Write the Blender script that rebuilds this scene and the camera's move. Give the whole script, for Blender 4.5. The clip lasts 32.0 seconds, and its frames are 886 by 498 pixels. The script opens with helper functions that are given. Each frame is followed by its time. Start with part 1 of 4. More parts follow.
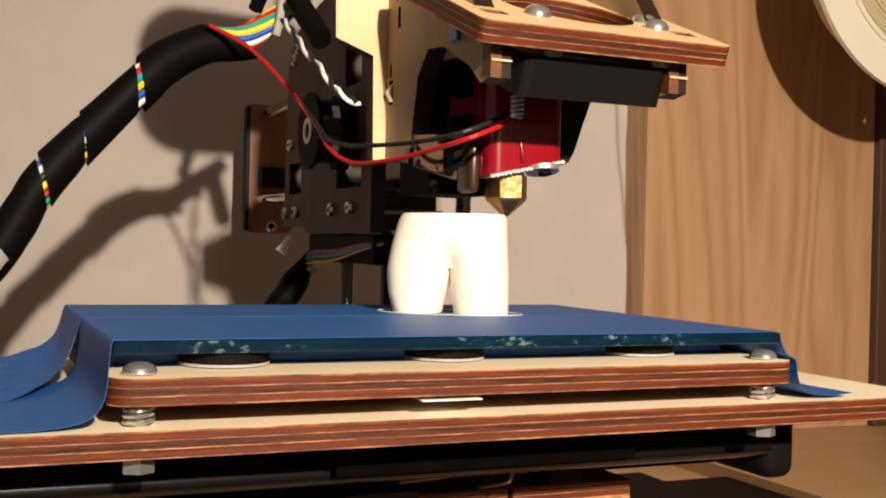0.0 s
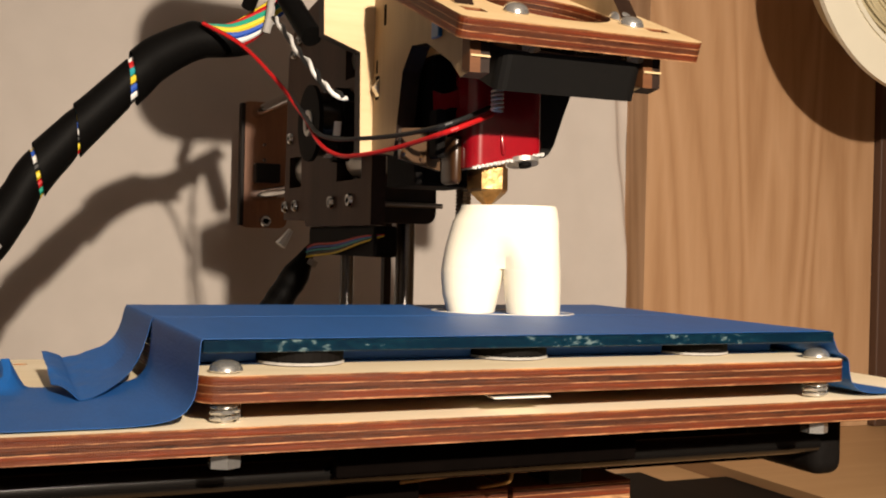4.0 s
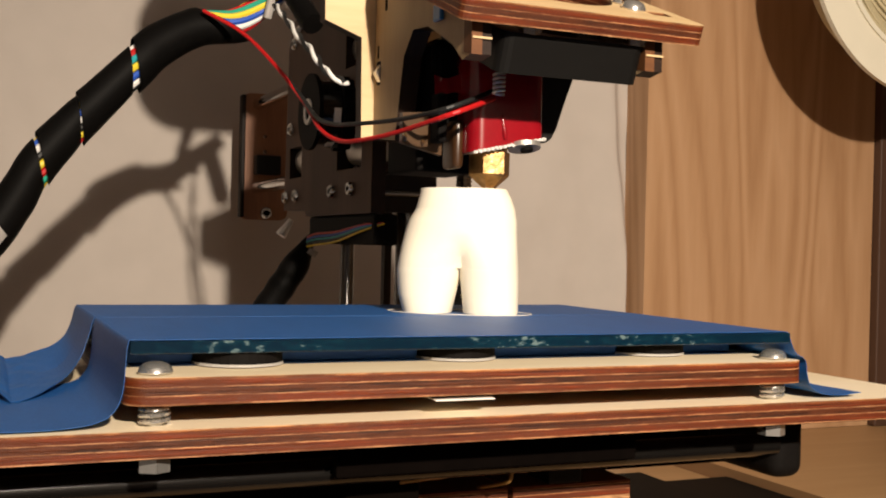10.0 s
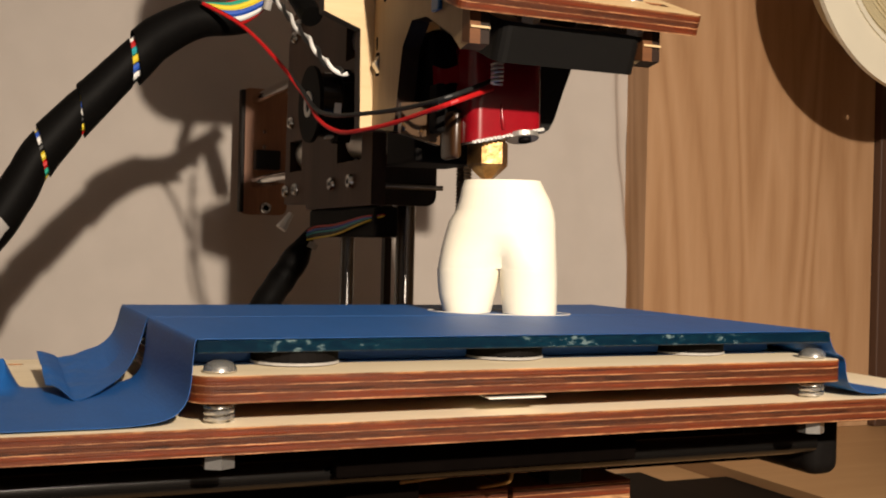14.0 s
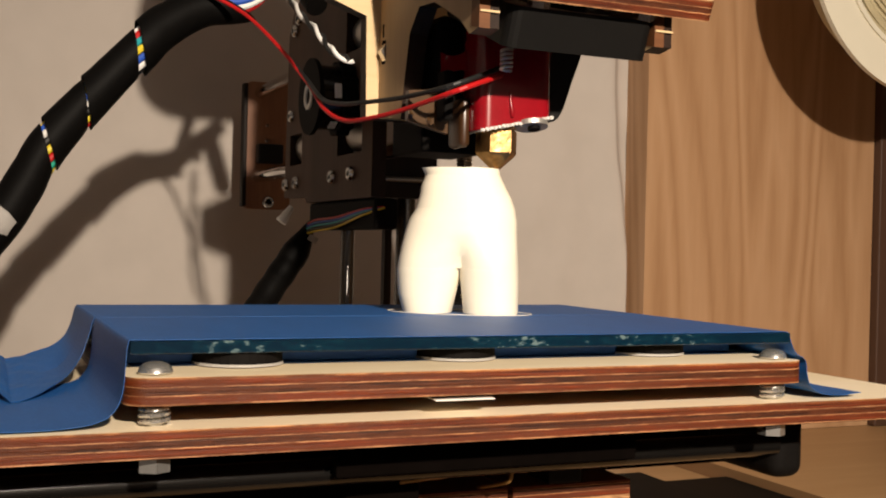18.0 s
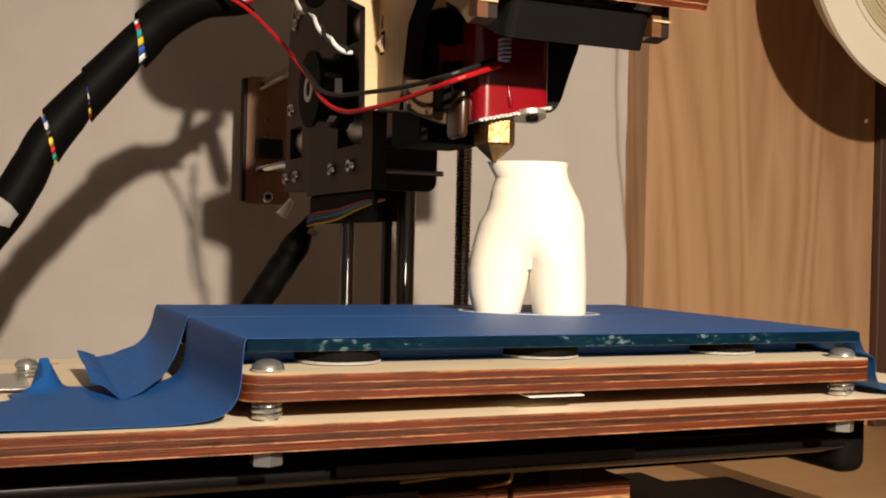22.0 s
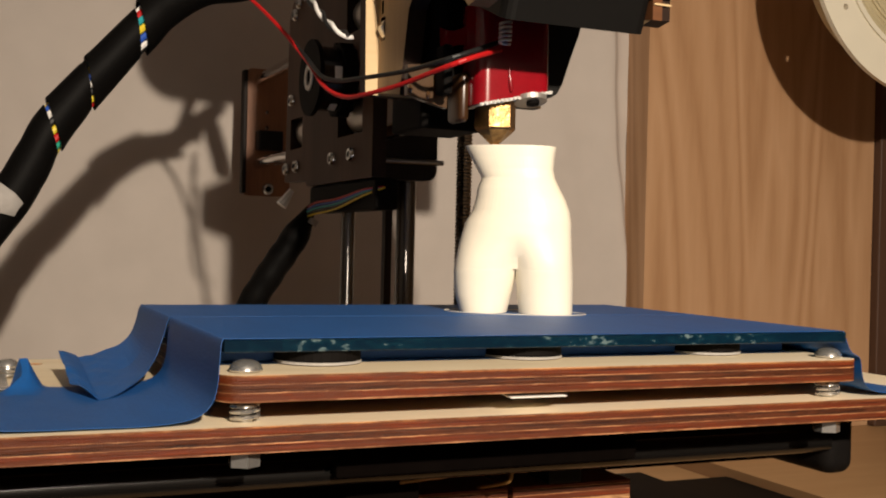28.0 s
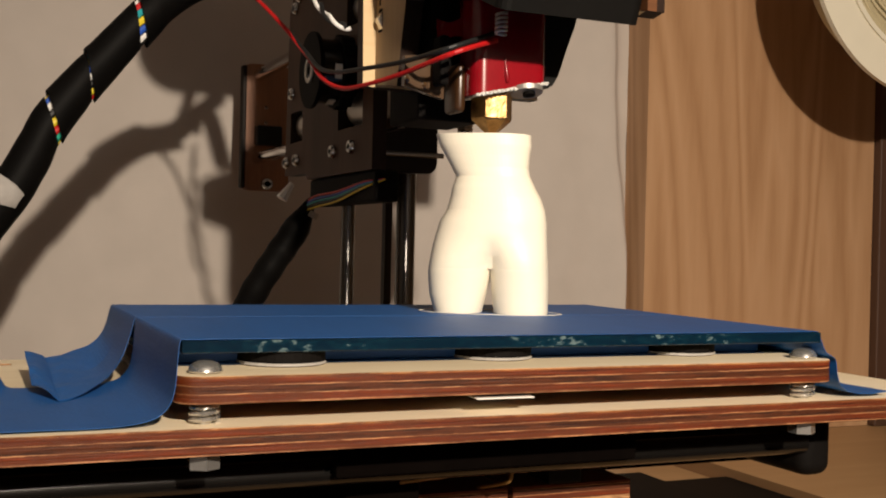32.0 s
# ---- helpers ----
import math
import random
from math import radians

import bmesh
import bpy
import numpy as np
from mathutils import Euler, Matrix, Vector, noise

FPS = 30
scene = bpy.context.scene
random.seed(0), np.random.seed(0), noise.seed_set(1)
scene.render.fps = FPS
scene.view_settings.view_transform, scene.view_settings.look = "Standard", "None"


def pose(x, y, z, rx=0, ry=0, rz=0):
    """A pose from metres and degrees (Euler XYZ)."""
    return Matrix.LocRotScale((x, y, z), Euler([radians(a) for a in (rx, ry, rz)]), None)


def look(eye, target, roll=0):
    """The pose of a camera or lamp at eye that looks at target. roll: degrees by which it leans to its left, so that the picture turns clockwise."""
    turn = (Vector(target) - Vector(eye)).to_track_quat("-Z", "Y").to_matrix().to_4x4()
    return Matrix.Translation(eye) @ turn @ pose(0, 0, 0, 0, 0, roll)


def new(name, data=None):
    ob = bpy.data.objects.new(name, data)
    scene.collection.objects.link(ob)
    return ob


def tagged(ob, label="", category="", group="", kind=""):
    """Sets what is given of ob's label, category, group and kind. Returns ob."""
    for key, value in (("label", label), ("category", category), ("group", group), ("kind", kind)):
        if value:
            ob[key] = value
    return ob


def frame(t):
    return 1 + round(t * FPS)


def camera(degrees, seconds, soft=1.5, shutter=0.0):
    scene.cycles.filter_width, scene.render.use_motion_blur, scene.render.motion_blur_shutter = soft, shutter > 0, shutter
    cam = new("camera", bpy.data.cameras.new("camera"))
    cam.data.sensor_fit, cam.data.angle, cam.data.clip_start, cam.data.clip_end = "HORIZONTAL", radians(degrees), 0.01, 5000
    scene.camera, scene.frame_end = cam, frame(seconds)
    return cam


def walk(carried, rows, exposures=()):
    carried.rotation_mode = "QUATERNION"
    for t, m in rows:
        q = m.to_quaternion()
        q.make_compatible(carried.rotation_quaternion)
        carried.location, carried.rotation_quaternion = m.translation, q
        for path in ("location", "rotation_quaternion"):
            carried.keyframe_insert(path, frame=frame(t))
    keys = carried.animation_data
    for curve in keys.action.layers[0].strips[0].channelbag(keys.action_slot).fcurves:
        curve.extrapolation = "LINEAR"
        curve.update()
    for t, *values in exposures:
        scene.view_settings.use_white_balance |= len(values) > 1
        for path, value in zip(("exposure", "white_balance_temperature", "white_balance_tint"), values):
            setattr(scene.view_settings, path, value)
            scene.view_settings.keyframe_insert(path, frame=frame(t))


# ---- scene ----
cam = camera(44.17, 32.0, soft=2.0)
MM = 0.001
EYE = Vector((0.0, 0.0, 0.1190))
AIM = Vector((0.39747, 0.91762, -0.003695))
STAND = look(EYE, EYE + AIM, 1.352)
walk(cam, [(0.0, STAND), (32.0, STAND)], [(0.0, 0.07), (9.0, 0.04), (11.5, -0.18), (19.0, -0.15), (26.0, -0.19), (29.0, -0.44), (32.0, -0.41)])

# ---- light ----
world = bpy.data.worlds.new("room_dark")
scene.world = world
world.use_nodes = True
world.node_tree.nodes["Background"].inputs[0].default_value = (1.0, 0.82, 0.62, 1)
world.node_tree.nodes["Background"].inputs[1].default_value = 0.01
lamp_data = bpy.data.lights.new("desk_lamp_bulb", "SPOT")
lamp_data.shadow_soft_size, lamp_data.energy, lamp_data.color = 0.011, 57.5, (1.0, 0.85, 0.685)
lamp_data.spot_size, lamp_data.spot_blend = radians(67), 1.0
lamp = new("desk_lamp_bulb", lamp_data)
lamp.matrix_world = look((0.035, -0.50, 0.39), (0.285, 0.40, 0.042))
# added fill light next to the lamp, which lifts the dark shadows
fill_data = bpy.data.lights.new("shadow_fill", "POINT")
fill_data.shadow_soft_size, fill_data.energy, fill_data.color = 0.04, 4.0, (1.0, 0.86, 0.72)
fill_lamp = new("shadow_fill", fill_data)
fill_lamp.matrix_world = Matrix.Translation((0.035, -0.53, 0.40))


# ---- materials ----
def material(name):
    m = bpy.data.materials.new(name)
    m.use_nodes = True
    n = m.node_tree.nodes
    return m, n, m.node_tree.links, n["Principled BSDF"]


def ramp(n, stops):
    r = n.new("ShaderNodeValToRGB")
    while len(r.color_ramp.elements) < len(stops):
        r.color_ramp.elements.new(0.5)
    for e, (at, c) in zip(r.color_ramp.elements, stops):
        e.position, e.color = at, (*c, 1)
    return r


def plain(name, color, rough=0.5, metal=0.0, vary=0.15, scale=400.0, bump=0.0, coat=0.0, stretch=(1, 1, 1), gloss=0.5):
    """A surface with grain at two scales and a little relief."""
    m, n, l, b = material(name)
    tc, mp = n.new("ShaderNodeTexCoord"), n.new("ShaderNodeMapping")
    mp.inputs["Scale"].default_value = stretch
    l.new(tc.outputs["Object"], mp.inputs[0])
    fine, broad = n.new("ShaderNodeTexNoise"), n.new("ShaderNodeTexNoise")
    fine.inputs["Scale"].default_value, broad.inputs["Scale"].default_value = scale, scale / 9
    fine.inputs["Detail"].default_value = broad.inputs["Detail"].default_value = 5
    l.new(mp.outputs[0], fine.inputs[0])
    l.new(mp.outputs[0], broad.inputs[0])
    mix = n.new("ShaderNodeMath")
    mix.operation = "ADD"
    l.new(fine.outputs[0], mix.inputs[0])
    l.new(broad.outputs[0], mix.inputs[1])
    half = n.new("ShaderNodeMath")
    half.operation = "MULTIPLY"
    half.inputs[1].default_value = 0.5
    l.new(mix.outputs[0], half.inputs[0])
    r = ramp(n, [(0.3, [c * (1 - vary) for c in color]), (0.7, [min(1, c * (1 + vary)) for c in color])])
    l.new(half.outputs[0], r.inputs[0])
    l.new(r.outputs[0], b.inputs["Base Color"])
    b.inputs["Roughness"].default_value, b.inputs["Metallic"].default_value = rough, metal
    b.inputs["Coat Weight"].default_value = coat
    b.inputs["Specular IOR Level"].default_value = gloss
    if bump:
        bp = n.new("ShaderNodeBump")
        bp.inputs["Strength"].default_value, bp.inputs["Distance"].default_value = bump, 0.0004
        l.new(half.outputs[0], bp.inputs["Height"])
        l.new(bp.outputs[0], b.inputs["Normal"])
    return m


def wood(name, dark, mid, light, scale=9.0, stretch=(1, 1, 0.09), rough=0.5, rings=14.0, bump=0.1, gloss=0.5, lean=0.0):
    """Boards with long wavy grain; stretch shortens the axis along which the grain runs."""
    m, n, l, b = material(name)
    tc, mp = n.new("ShaderNodeTexCoord"), n.new("ShaderNodeMapping")
    mp.inputs["Scale"].default_value, mp.inputs["Rotation"].default_value = stretch, (0, radians(lean), 0)
    l.new(tc.outputs["Object"], mp.inputs[0])
    warp = n.new("ShaderNodeTexNoise")
    warp.inputs["Scale"].default_value, warp.inputs["Detail"].default_value, warp.inputs["Distortion"].default_value = scale, 3, 0.6
    l.new(mp.outputs[0], warp.inputs[0])
    times = n.new("ShaderNodeMath")
    times.operation = "MULTIPLY"
    times.inputs[1].default_value = rings
    l.new(warp.outputs[0], times.inputs[0])
    wrap = n.new("ShaderNodeMath")
    wrap.operation = "PINGPONG"
    wrap.inputs[1].default_value = 1.0
    l.new(times.outputs[0], wrap.inputs[0])
    fine = n.new("ShaderNodeTexNoise")
    fine.inputs["Scale"].default_value, fine.inputs["Detail"].default_value = scale * 40, 6
    l.new(mp.outputs[0], fine.inputs[0])
    add = n.new("ShaderNodeMix")
    add.inputs[0].default_value = 0.45
    l.new(wrap.outputs[0], add.inputs[2])
    l.new(fine.outputs[0], add.inputs[3])
    r = ramp(n, [(0.2, dark), (0.5, mid), (0.85, light)])
    l.new(add.outputs[0], r.inputs[0])
    l.new(r.outputs[0], b.inputs["Base Color"])
    b.inputs["Roughness"].default_value = rough
    b.inputs["Specular IOR Level"].default_value = gloss
    bp = n.new("ShaderNodeBump")
    bp.inputs["Strength"].default_value, bp.inputs["Distance"].default_value = bump, 0.0003
    l.new(add.outputs[0], bp.inputs["Height"])
    l.new(bp.outputs[0], b.inputs["Normal"])
    return m


def burnt_edge(name, axis=2, start=0.0, tilt=0.0, hinge=(0, 0, 0)):
    """Laser-cut plywood edge, 5.2 mm thick from start on: pale ragged rims, charred plies and broken pale glue lines."""
    m, n, l, b = material(name)
    tc, turn = n.new("ShaderNodeTexCoord"), n.new("ShaderNodeVectorRotate")
    turn.rotation_type = "X_AXIS"
    turn.inputs["Center"].default_value, turn.inputs["Angle"].default_value = [c * MM for c in hinge], radians(-tilt)
    l.new(tc.outputs["Object"], turn.inputs["Vector"])

    def streaks(along, across, detail):
        mp, t = n.new("ShaderNodeMapping"), n.new("ShaderNodeTexNoise")
        s = [along] * 3
        s[axis] = across
        mp.inputs["Scale"].default_value = s
        t.inputs["Scale"].default_value, t.inputs["Detail"].default_value, t.inputs["Roughness"].default_value = 1.0, detail, 0.68
        l.new(turn.outputs[0], mp.inputs[0])
        l.new(mp.outputs[0], t.inputs[0])
        return t

    def sums(operation, a, c, d=None):
        q = n.new("ShaderNodeMath")
        q.operation = operation
        for socket, value in zip(q.inputs, (a, c, d)):
            if isinstance(value, float):
                socket.default_value = value
            elif value is not None:
                l.new(value, socket)
        return q.outputs[0]

    plies, ragged, soot = streaks(40.0, 1900.0, 9), streaks(420.0, 700.0, 7), streaks(120.0, 700.0, 7)
    split = n.new("ShaderNodeSeparateXYZ")
    l.new(turn.outputs[0], split.inputs[0])
    # the way through the sheet, 0 to 1, wandering a little; sheets repeat every 9.6 mm
    deep = sums("MULTIPLY_ADD", split.outputs[axis], 1000.0 / 9.6, -start / 9.6)
    deep = sums("FRACT", sums("MULTIPLY_ADD", ragged.outputs[0], 0.045, sums("SUBTRACT", deep, 0.0225)), None)
    deep = sums("MULTIPLY", deep, 9.6 / 5.2)
    red, brown, pale = (0.13, 0.0235, 0.005), (0.058, 0.0155, 0.0045), (0.46, 0.235, 0.11)
    r = ramp(n, [(0.0, pale), (0.035, pale), (0.065, red), (0.315, red), (0.33, pale), (0.355, pale), (0.37, brown), (0.62, brown), (0.635, pale), (0.66, pale),
                 (0.675, red), (0.88, red), (0.94, (0.30, 0.115, 0.036)), (1.0, (0.56, 0.33, 0.16))])
    l.new(deep, r.inputs[0])
    # char and scratches that break the lines up
    char = ramp(n, [(0.36, (0.30, 0.24, 0.20)), (0.50, (0.85, 0.80, 0.78)), (0.66, (1.3, 1.2, 1.15))])
    l.new(plies.outputs[0], char.inputs[0])
    worn = n.new("ShaderNodeMix")
    worn.data_type, worn.blend_type = "RGBA", "MULTIPLY"
    worn.inputs[0].default_value = 1.0
    l.new(r.outputs[0], worn.inputs[6])
    l.new(char.outputs[0], worn.inputs[7])
    patch = ramp(n, [(0.44, (0, 0, 0)), (0.58, (0.75, 0.75, 0.75))])
    l.new(soot.outputs[0], patch.inputs[0])
    burnt = n.new("ShaderNodeMix")
    burnt.data_type = "RGBA"
    burnt.inputs[7].default_value = (0.087, 0.021, 0.006, 1)
    l.new(patch.outputs[0], burnt.inputs[0])
    l.new(worn.outputs[2], burnt.inputs[6])
    l.new(burnt.outputs[2], b.inputs["Base Color"])
    b.inputs["Roughness"].default_value = 0.5
    b.inputs["Specular IOR Level"].default_value = 0.25
    bp = n.new("ShaderNodeBump")
    bp.inputs["Strength"].default_value, bp.inputs["Distance"].default_value = 0.7, 0.0004
    l.new(plies.outputs[0], bp.inputs["Height"])
    l.new(bp.outputs[0], b.inputs["Normal"])
    return m


PLY = wood("birch_plywood", (0.56, 0.39, 0.20), (0.64, 0.465, 0.255), (0.71, 0.54, 0.33), 14.0, (0.12, 1, 1), 0.55, 5.0)
BEDPLY = wood("pale_birch_plywood", (0.76, 0.61, 0.40), (0.86, 0.725, 0.51), (0.91, 0.79, 0.60), 14.0, (0.12, 1, 1), 0.55, 5.0)
EDGE_Y, EDGE_Z = burnt_edge("burnt_ply_edge_across", 1), burnt_edge("burnt_ply_edge", 2)
EDGE_BASE = burnt_edge("burnt_base_edge", 2, 51.5)
EDGE_FAN = burnt_edge("burnt_fan_plate_edge", 2, 37.8, 22.0, (0, -41.2, 37.7))
# birch browned by dirt, darkened further for the sides turned from the lamp
SIDEPLY = wood("stained_shaded_plywood", (0.27, 0.17, 0.078), (0.34, 0.222, 0.11), (0.41, 0.275, 0.145), 14.0, (1, 1, 0.12), 0.55, 5.0)
BROWNPLY = wood("dark_brown_plywood", (0.055, 0.028, 0.017), (0.078, 0.040, 0.025), (0.105, 0.056, 0.034), 14.0, (1, 1, 0.12), 0.6, 5.0, 0.1, 0.15)
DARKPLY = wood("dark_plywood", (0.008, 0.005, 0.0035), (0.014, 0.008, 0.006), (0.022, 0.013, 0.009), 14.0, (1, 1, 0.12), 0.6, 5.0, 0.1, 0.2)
OAK = wood("oak_veneer", (0.33, 0.182, 0.090), (0.39, 0.226, 0.118), (0.435, 0.262, 0.145), 7.5, (1, 1, 0.1), 0.45, 32.0, 0.06, 0.5, 6.0)
TABLE = wood("pale_table_wood", (0.40, 0.235, 0.107), (0.46, 0.28, 0.135), (0.52, 0.325, 0.16), 4.0, (0.1, 1, 1), 0.5, 8.0)
BOARDEDGE = wood("brown_board_edge", (0.15, 0.075, 0.03), (0.19, 0.10, 0.042), (0.23, 0.125, 0.055), 4.0, (1, 0.1, 1), 0.5, 8.0)
WALNUT = wood("dark_trim_wood", (0.03, 0.014, 0.008), (0.05, 0.022, 0.012), (0.07, 0.034, 0.02), 5.0, (1, 1, 0.1), 0.5, 8.0)
SHEET = plain("white_cloth", (0.45, 0.402, 0.362), 0.9, 0, 0.05, 60.0, 0.3)
# wall tones, picked for how much lamp light they bounce back
PLASTER = plain("room_plaster", (0.79, 0.78, 0.775), 0.9, 0, 0.05, 30.0)
DIM = plain("dark_unseen_wall", (0.22, 0.17, 0.14), 0.9, 0, 0.08, 20.0)
DRAB = plain("drab_unseen_wall", (0.50, 0.43, 0.38), 0.9, 0, 0.08, 20.0)
TAPE = plain("blue_masking_tape", (0.006, 0.082, 0.29), 0.55, 0, 0.12, 1500.0, 0.35, 0, (1, 0.2, 1), 0.45)
REDBROWN = wood("red_brown_plywood", (0.11, 0.042, 0.015), (0.17, 0.065, 0.022), (0.22, 0.09, 0.035), 14.0, (0.12, 1, 1), 0.55, 5.0, 0.1, 0.25)
RUSTPLY = wood("reddish_plywood", (0.17, 0.065, 0.028), (0.25, 0.105, 0.045), (0.34, 0.16, 0.075), 14.0, (1, 1, 0.12), 0.45, 5.0)
STEEL = plain("zinc_steel", (0.60, 0.59, 0.57), 0.23, 0.86, 0.12, 900.0, 0.1)
ROD = plain("ground_steel_rod", (0.15, 0.145, 0.14), 0.26, 1.0, 0.05, 300.0)
links = ROD.node_tree.links
along = ROD.node_tree.nodes.new("ShaderNodeCombineXYZ")
along.inputs[2].default_value = 1.0
links.new(along.outputs[0], ROD.node_tree.nodes["Principled BSDF"].inputs["Tangent"])
ROD.node_tree.nodes["Principled BSDF"].inputs["Anisotropic"].default_value = 1.0
ARMROD = plain("polished_arm_rod", (0.7, 0.68, 0.66), 0.1, 1.0, 0.05, 300.0)
DARKROD = plain("dark_steel_rod", (0.16, 0.15, 0.14), 0.28, 1.0, 0.1, 300.0)
SLIDE = plain("worn_slide_rod", (0.005, 0.0045, 0.004), 0.2, 0, 0.1, 300.0)
KAPTON = plain("brown_insulating_film", (0.045, 0.019, 0.007), 0.32, 0, 0.3, 200.0, 0.2)
ALU = plain("satin_bearing_steel", (0.55, 0.52, 0.48), 0.45, 0.8, 0.1, 300.0)
BLACK = plain("black_plastic", (0.0048, 0.0043, 0.0038), 0.5, 0, 0.2, 600.0, 0.1, 0, (1, 1, 1), 0.22)
WRAP = plain("black_spiral_wrap", (0.0034, 0.0031, 0.0029), 0.55, 0, 0.25, 900.0, 0.3, 0, (1, 1, 1), 0.06)
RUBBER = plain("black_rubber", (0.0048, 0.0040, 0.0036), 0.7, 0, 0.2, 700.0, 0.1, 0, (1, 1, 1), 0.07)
# near-black that puts the shade below the bed into the colour
SHADEBLACK = plain("shade_black", (0.0024, 0.0016, 0.0013), 0.9, 0, 0.3, 300.0, 0.2, 0, (1, 1, 1), 0.02)
FILM = plain("glossy_brown_film", (0.075, 0.037, 0.014), 0.3, 0, 0.35, 90.0, 0.25, 0.5)
GLOSSBLACK = plain("glossy_black_plastic", (0.008, 0.008, 0.008), 0.18, 0, 0.2, 300.0)
CHAR = plain("charred_edge", (0.017, 0.0075, 0.004), 0.5, 0, 0.4, 500.0, 0.2, 0, (1, 1, 1), 0.25)
BRASS = plain("brass", (0.36, 0.215, 0.085), 0.34, 1.0, 0.6, 420.0, 1.0)
REDTAPE = plain("red_glossy_tape", (0.235, 0.0035, 0.009), 0.22, 0, 0.15, 300.0, 0.05, 0.6)
WHITE = plain("white_plastic", (0.78, 0.76, 0.72), 0.4, 0, 0.05, 300.0)
CREAM = plain("cream_spool_plastic", (0.70, 0.655, 0.53), 0.42, 0, 0.04, 60.0)
FILAMENT = plain("tan_filament", (0.50, 0.43, 0.27), 0.35, 0, 0.15, 60.0)
PAD = plain("grey_felt", (0.33, 0.31, 0.29), 0.8)
PRINT = plain("ivory_print_plastic", (0.86, 0.80, 0.66), 0.45, 0, 0.02, 500.0)
RED_W, BLACK_W, WHITE_W, YELLOW_W, GREEN_W, BLUE_W, CYAN_W = (plain(c + "_wire", rgb, 0.5, 0, 0.1, 500.0, 0, 0, (1, 1, 1), 0.3) for c, rgb in (
    ("red", (0.45, 0.009, 0.010)), ("black", (0.012, 0.012, 0.012)), ("white", (0.75, 0.73, 0.70)), ("yellow", (0.72, 0.55, 0.03)),
    ("green", (0.02, 0.30, 0.20)), ("blue", (0.02, 0.08, 0.42)), ("teal", (0.02, 0.30, 0.34))))
TAN_W = plain("dull_tan_wire", (0.30, 0.17, 0.05), 0.5, 0, 0.1, 500.0)
BLUEBIT = plain("blue_zip_tie", (0.02, 0.13, 0.34), 0.4, 0, 0.1, 400.0)


def glass_material():
    """Cheap window glass: deep teal through its edge, with chips and glue smears."""
    m, n, l, b = material("green_edged_glass")
    tc, mp = n.new("ShaderNodeTexCoord"), n.new("ShaderNodeMapping")
    mp.inputs["Scale"].default_value = (1, 1, 2.2)
    l.new(tc.outputs["Object"], mp.inputs[0])
    big, small = n.new("ShaderNodeTexNoise"), n.new("ShaderNodeTexNoise")
    big.inputs["Scale"].default_value, small.inputs["Scale"].default_value, small.inputs["Detail"].default_value = 38.0, 420.0, 4
    l.new(mp.outputs[0], big.inputs[0])
    l.new(mp.outputs[0], small.inputs[0])
    mul = n.new("ShaderNodeMath")
    mul.operation = "MULTIPLY"
    l.new(big.outputs[0], mul.inputs[0])
    l.new(small.outputs[0], mul.inputs[1])
    r = ramp(n, [(0.22, (0.002, 0.014, 0.030)), (0.34, (0.004, 0.028, 0.048)), (0.395, (0.13, 0.19, 0.20))])
    l.new(mul.outputs[0], r.inputs[0])
    l.new(r.outputs[0], b.inputs["Base Color"])
    b.inputs["Transmission Weight"].default_value = 0.25
    b.inputs["Roughness"].default_value = 0.1
    b.inputs["IOR"].default_value = 1.5
    return m


GLASS = glass_material()


# ---- building ----
GROWN = 1.03
UPPER = ("z_carriage", "extruder_arm", "cable_bundle")


def grown(p, name):
    """The upper works are drawn at 100 : 103, about a point over the table's front edge."""
    return Vector((0, 0, 119)) + (p - Vector((0, 0, 119))) * GROWN if name in UPPER else p


def thing(name, x, y, z, label="", category="", group="", kind=""):
    """An empty at the base of a thing, in millimetres."""
    ob = new(name)
    ob.empty_display_size = 0.01
    ob.location = grown(Vector((x, y, z)), name) * MM
    return tagged(ob, label, category, group, kind)


def origin(ob):
    at = Vector((0, 0, 0))
    while ob:
        at += ob.location
        ob = ob.parent
    return at


def part(name, bm, mats, parent, label="", smooth=False):
    """Links a bmesh drawn in millimetres of the place as one mesh under a thing or a part."""
    base, top = origin(parent), parent
    while top and top.parent:
        top = top.parent
    for v in bm.verts:
        v.co = grown(v.co, top.name if top else "") * MM - base
    bmesh.ops.recalc_face_normals(bm, faces=bm.faces)
    me = bpy.data.meshes.new(name)
    if smooth:
        for f in bm.faces:
            f.smooth = True
        for e in bm.edges:
            e.smooth = len(e.link_faces) != 2 or e.calc_face_angle(0) < 0.7
    bm.to_mesh(me)
    bm.free()
    for m in mats if isinstance(mats, (list, tuple)) else [mats]:
        me.materials.append(m)
    ob = new(name, me)
    ob.parent = parent
    return tagged(ob, label) if label else ob


def structure(name, bm, mats, label, category):
    ob = part(name, bm, mats, None, label)
    return tagged(ob, label, category, "", "structure")


def box(x0, x1, y0, y1, z0, z1, bevel=0.0, seg=2, bm=None):
    bm = bm or bmesh.new()
    made = bmesh.ops.create_cube(bm, size=1, matrix=Matrix.LocRotScale(
        ((x0 + x1) / 2, (y0 + y1) / 2, (z0 + z1) / 2), None, (x1 - x0, y1 - y0, z1 - z0)))
    if bevel:
        edges = list({e for v in made["verts"] for e in v.link_edges})
        bmesh.ops.bevel(bm, geom=edges, offset=bevel, segments=seg, affect="EDGES", profile=0.5)
    return bm


def frame_for(d):
    d = Vector(d).normalized()
    a = Vector((0, 0, 1)) if abs(d.z) < 0.9 else Vector((1, 0, 0))
    u = d.cross(a).normalized()
    return u, d.cross(u)


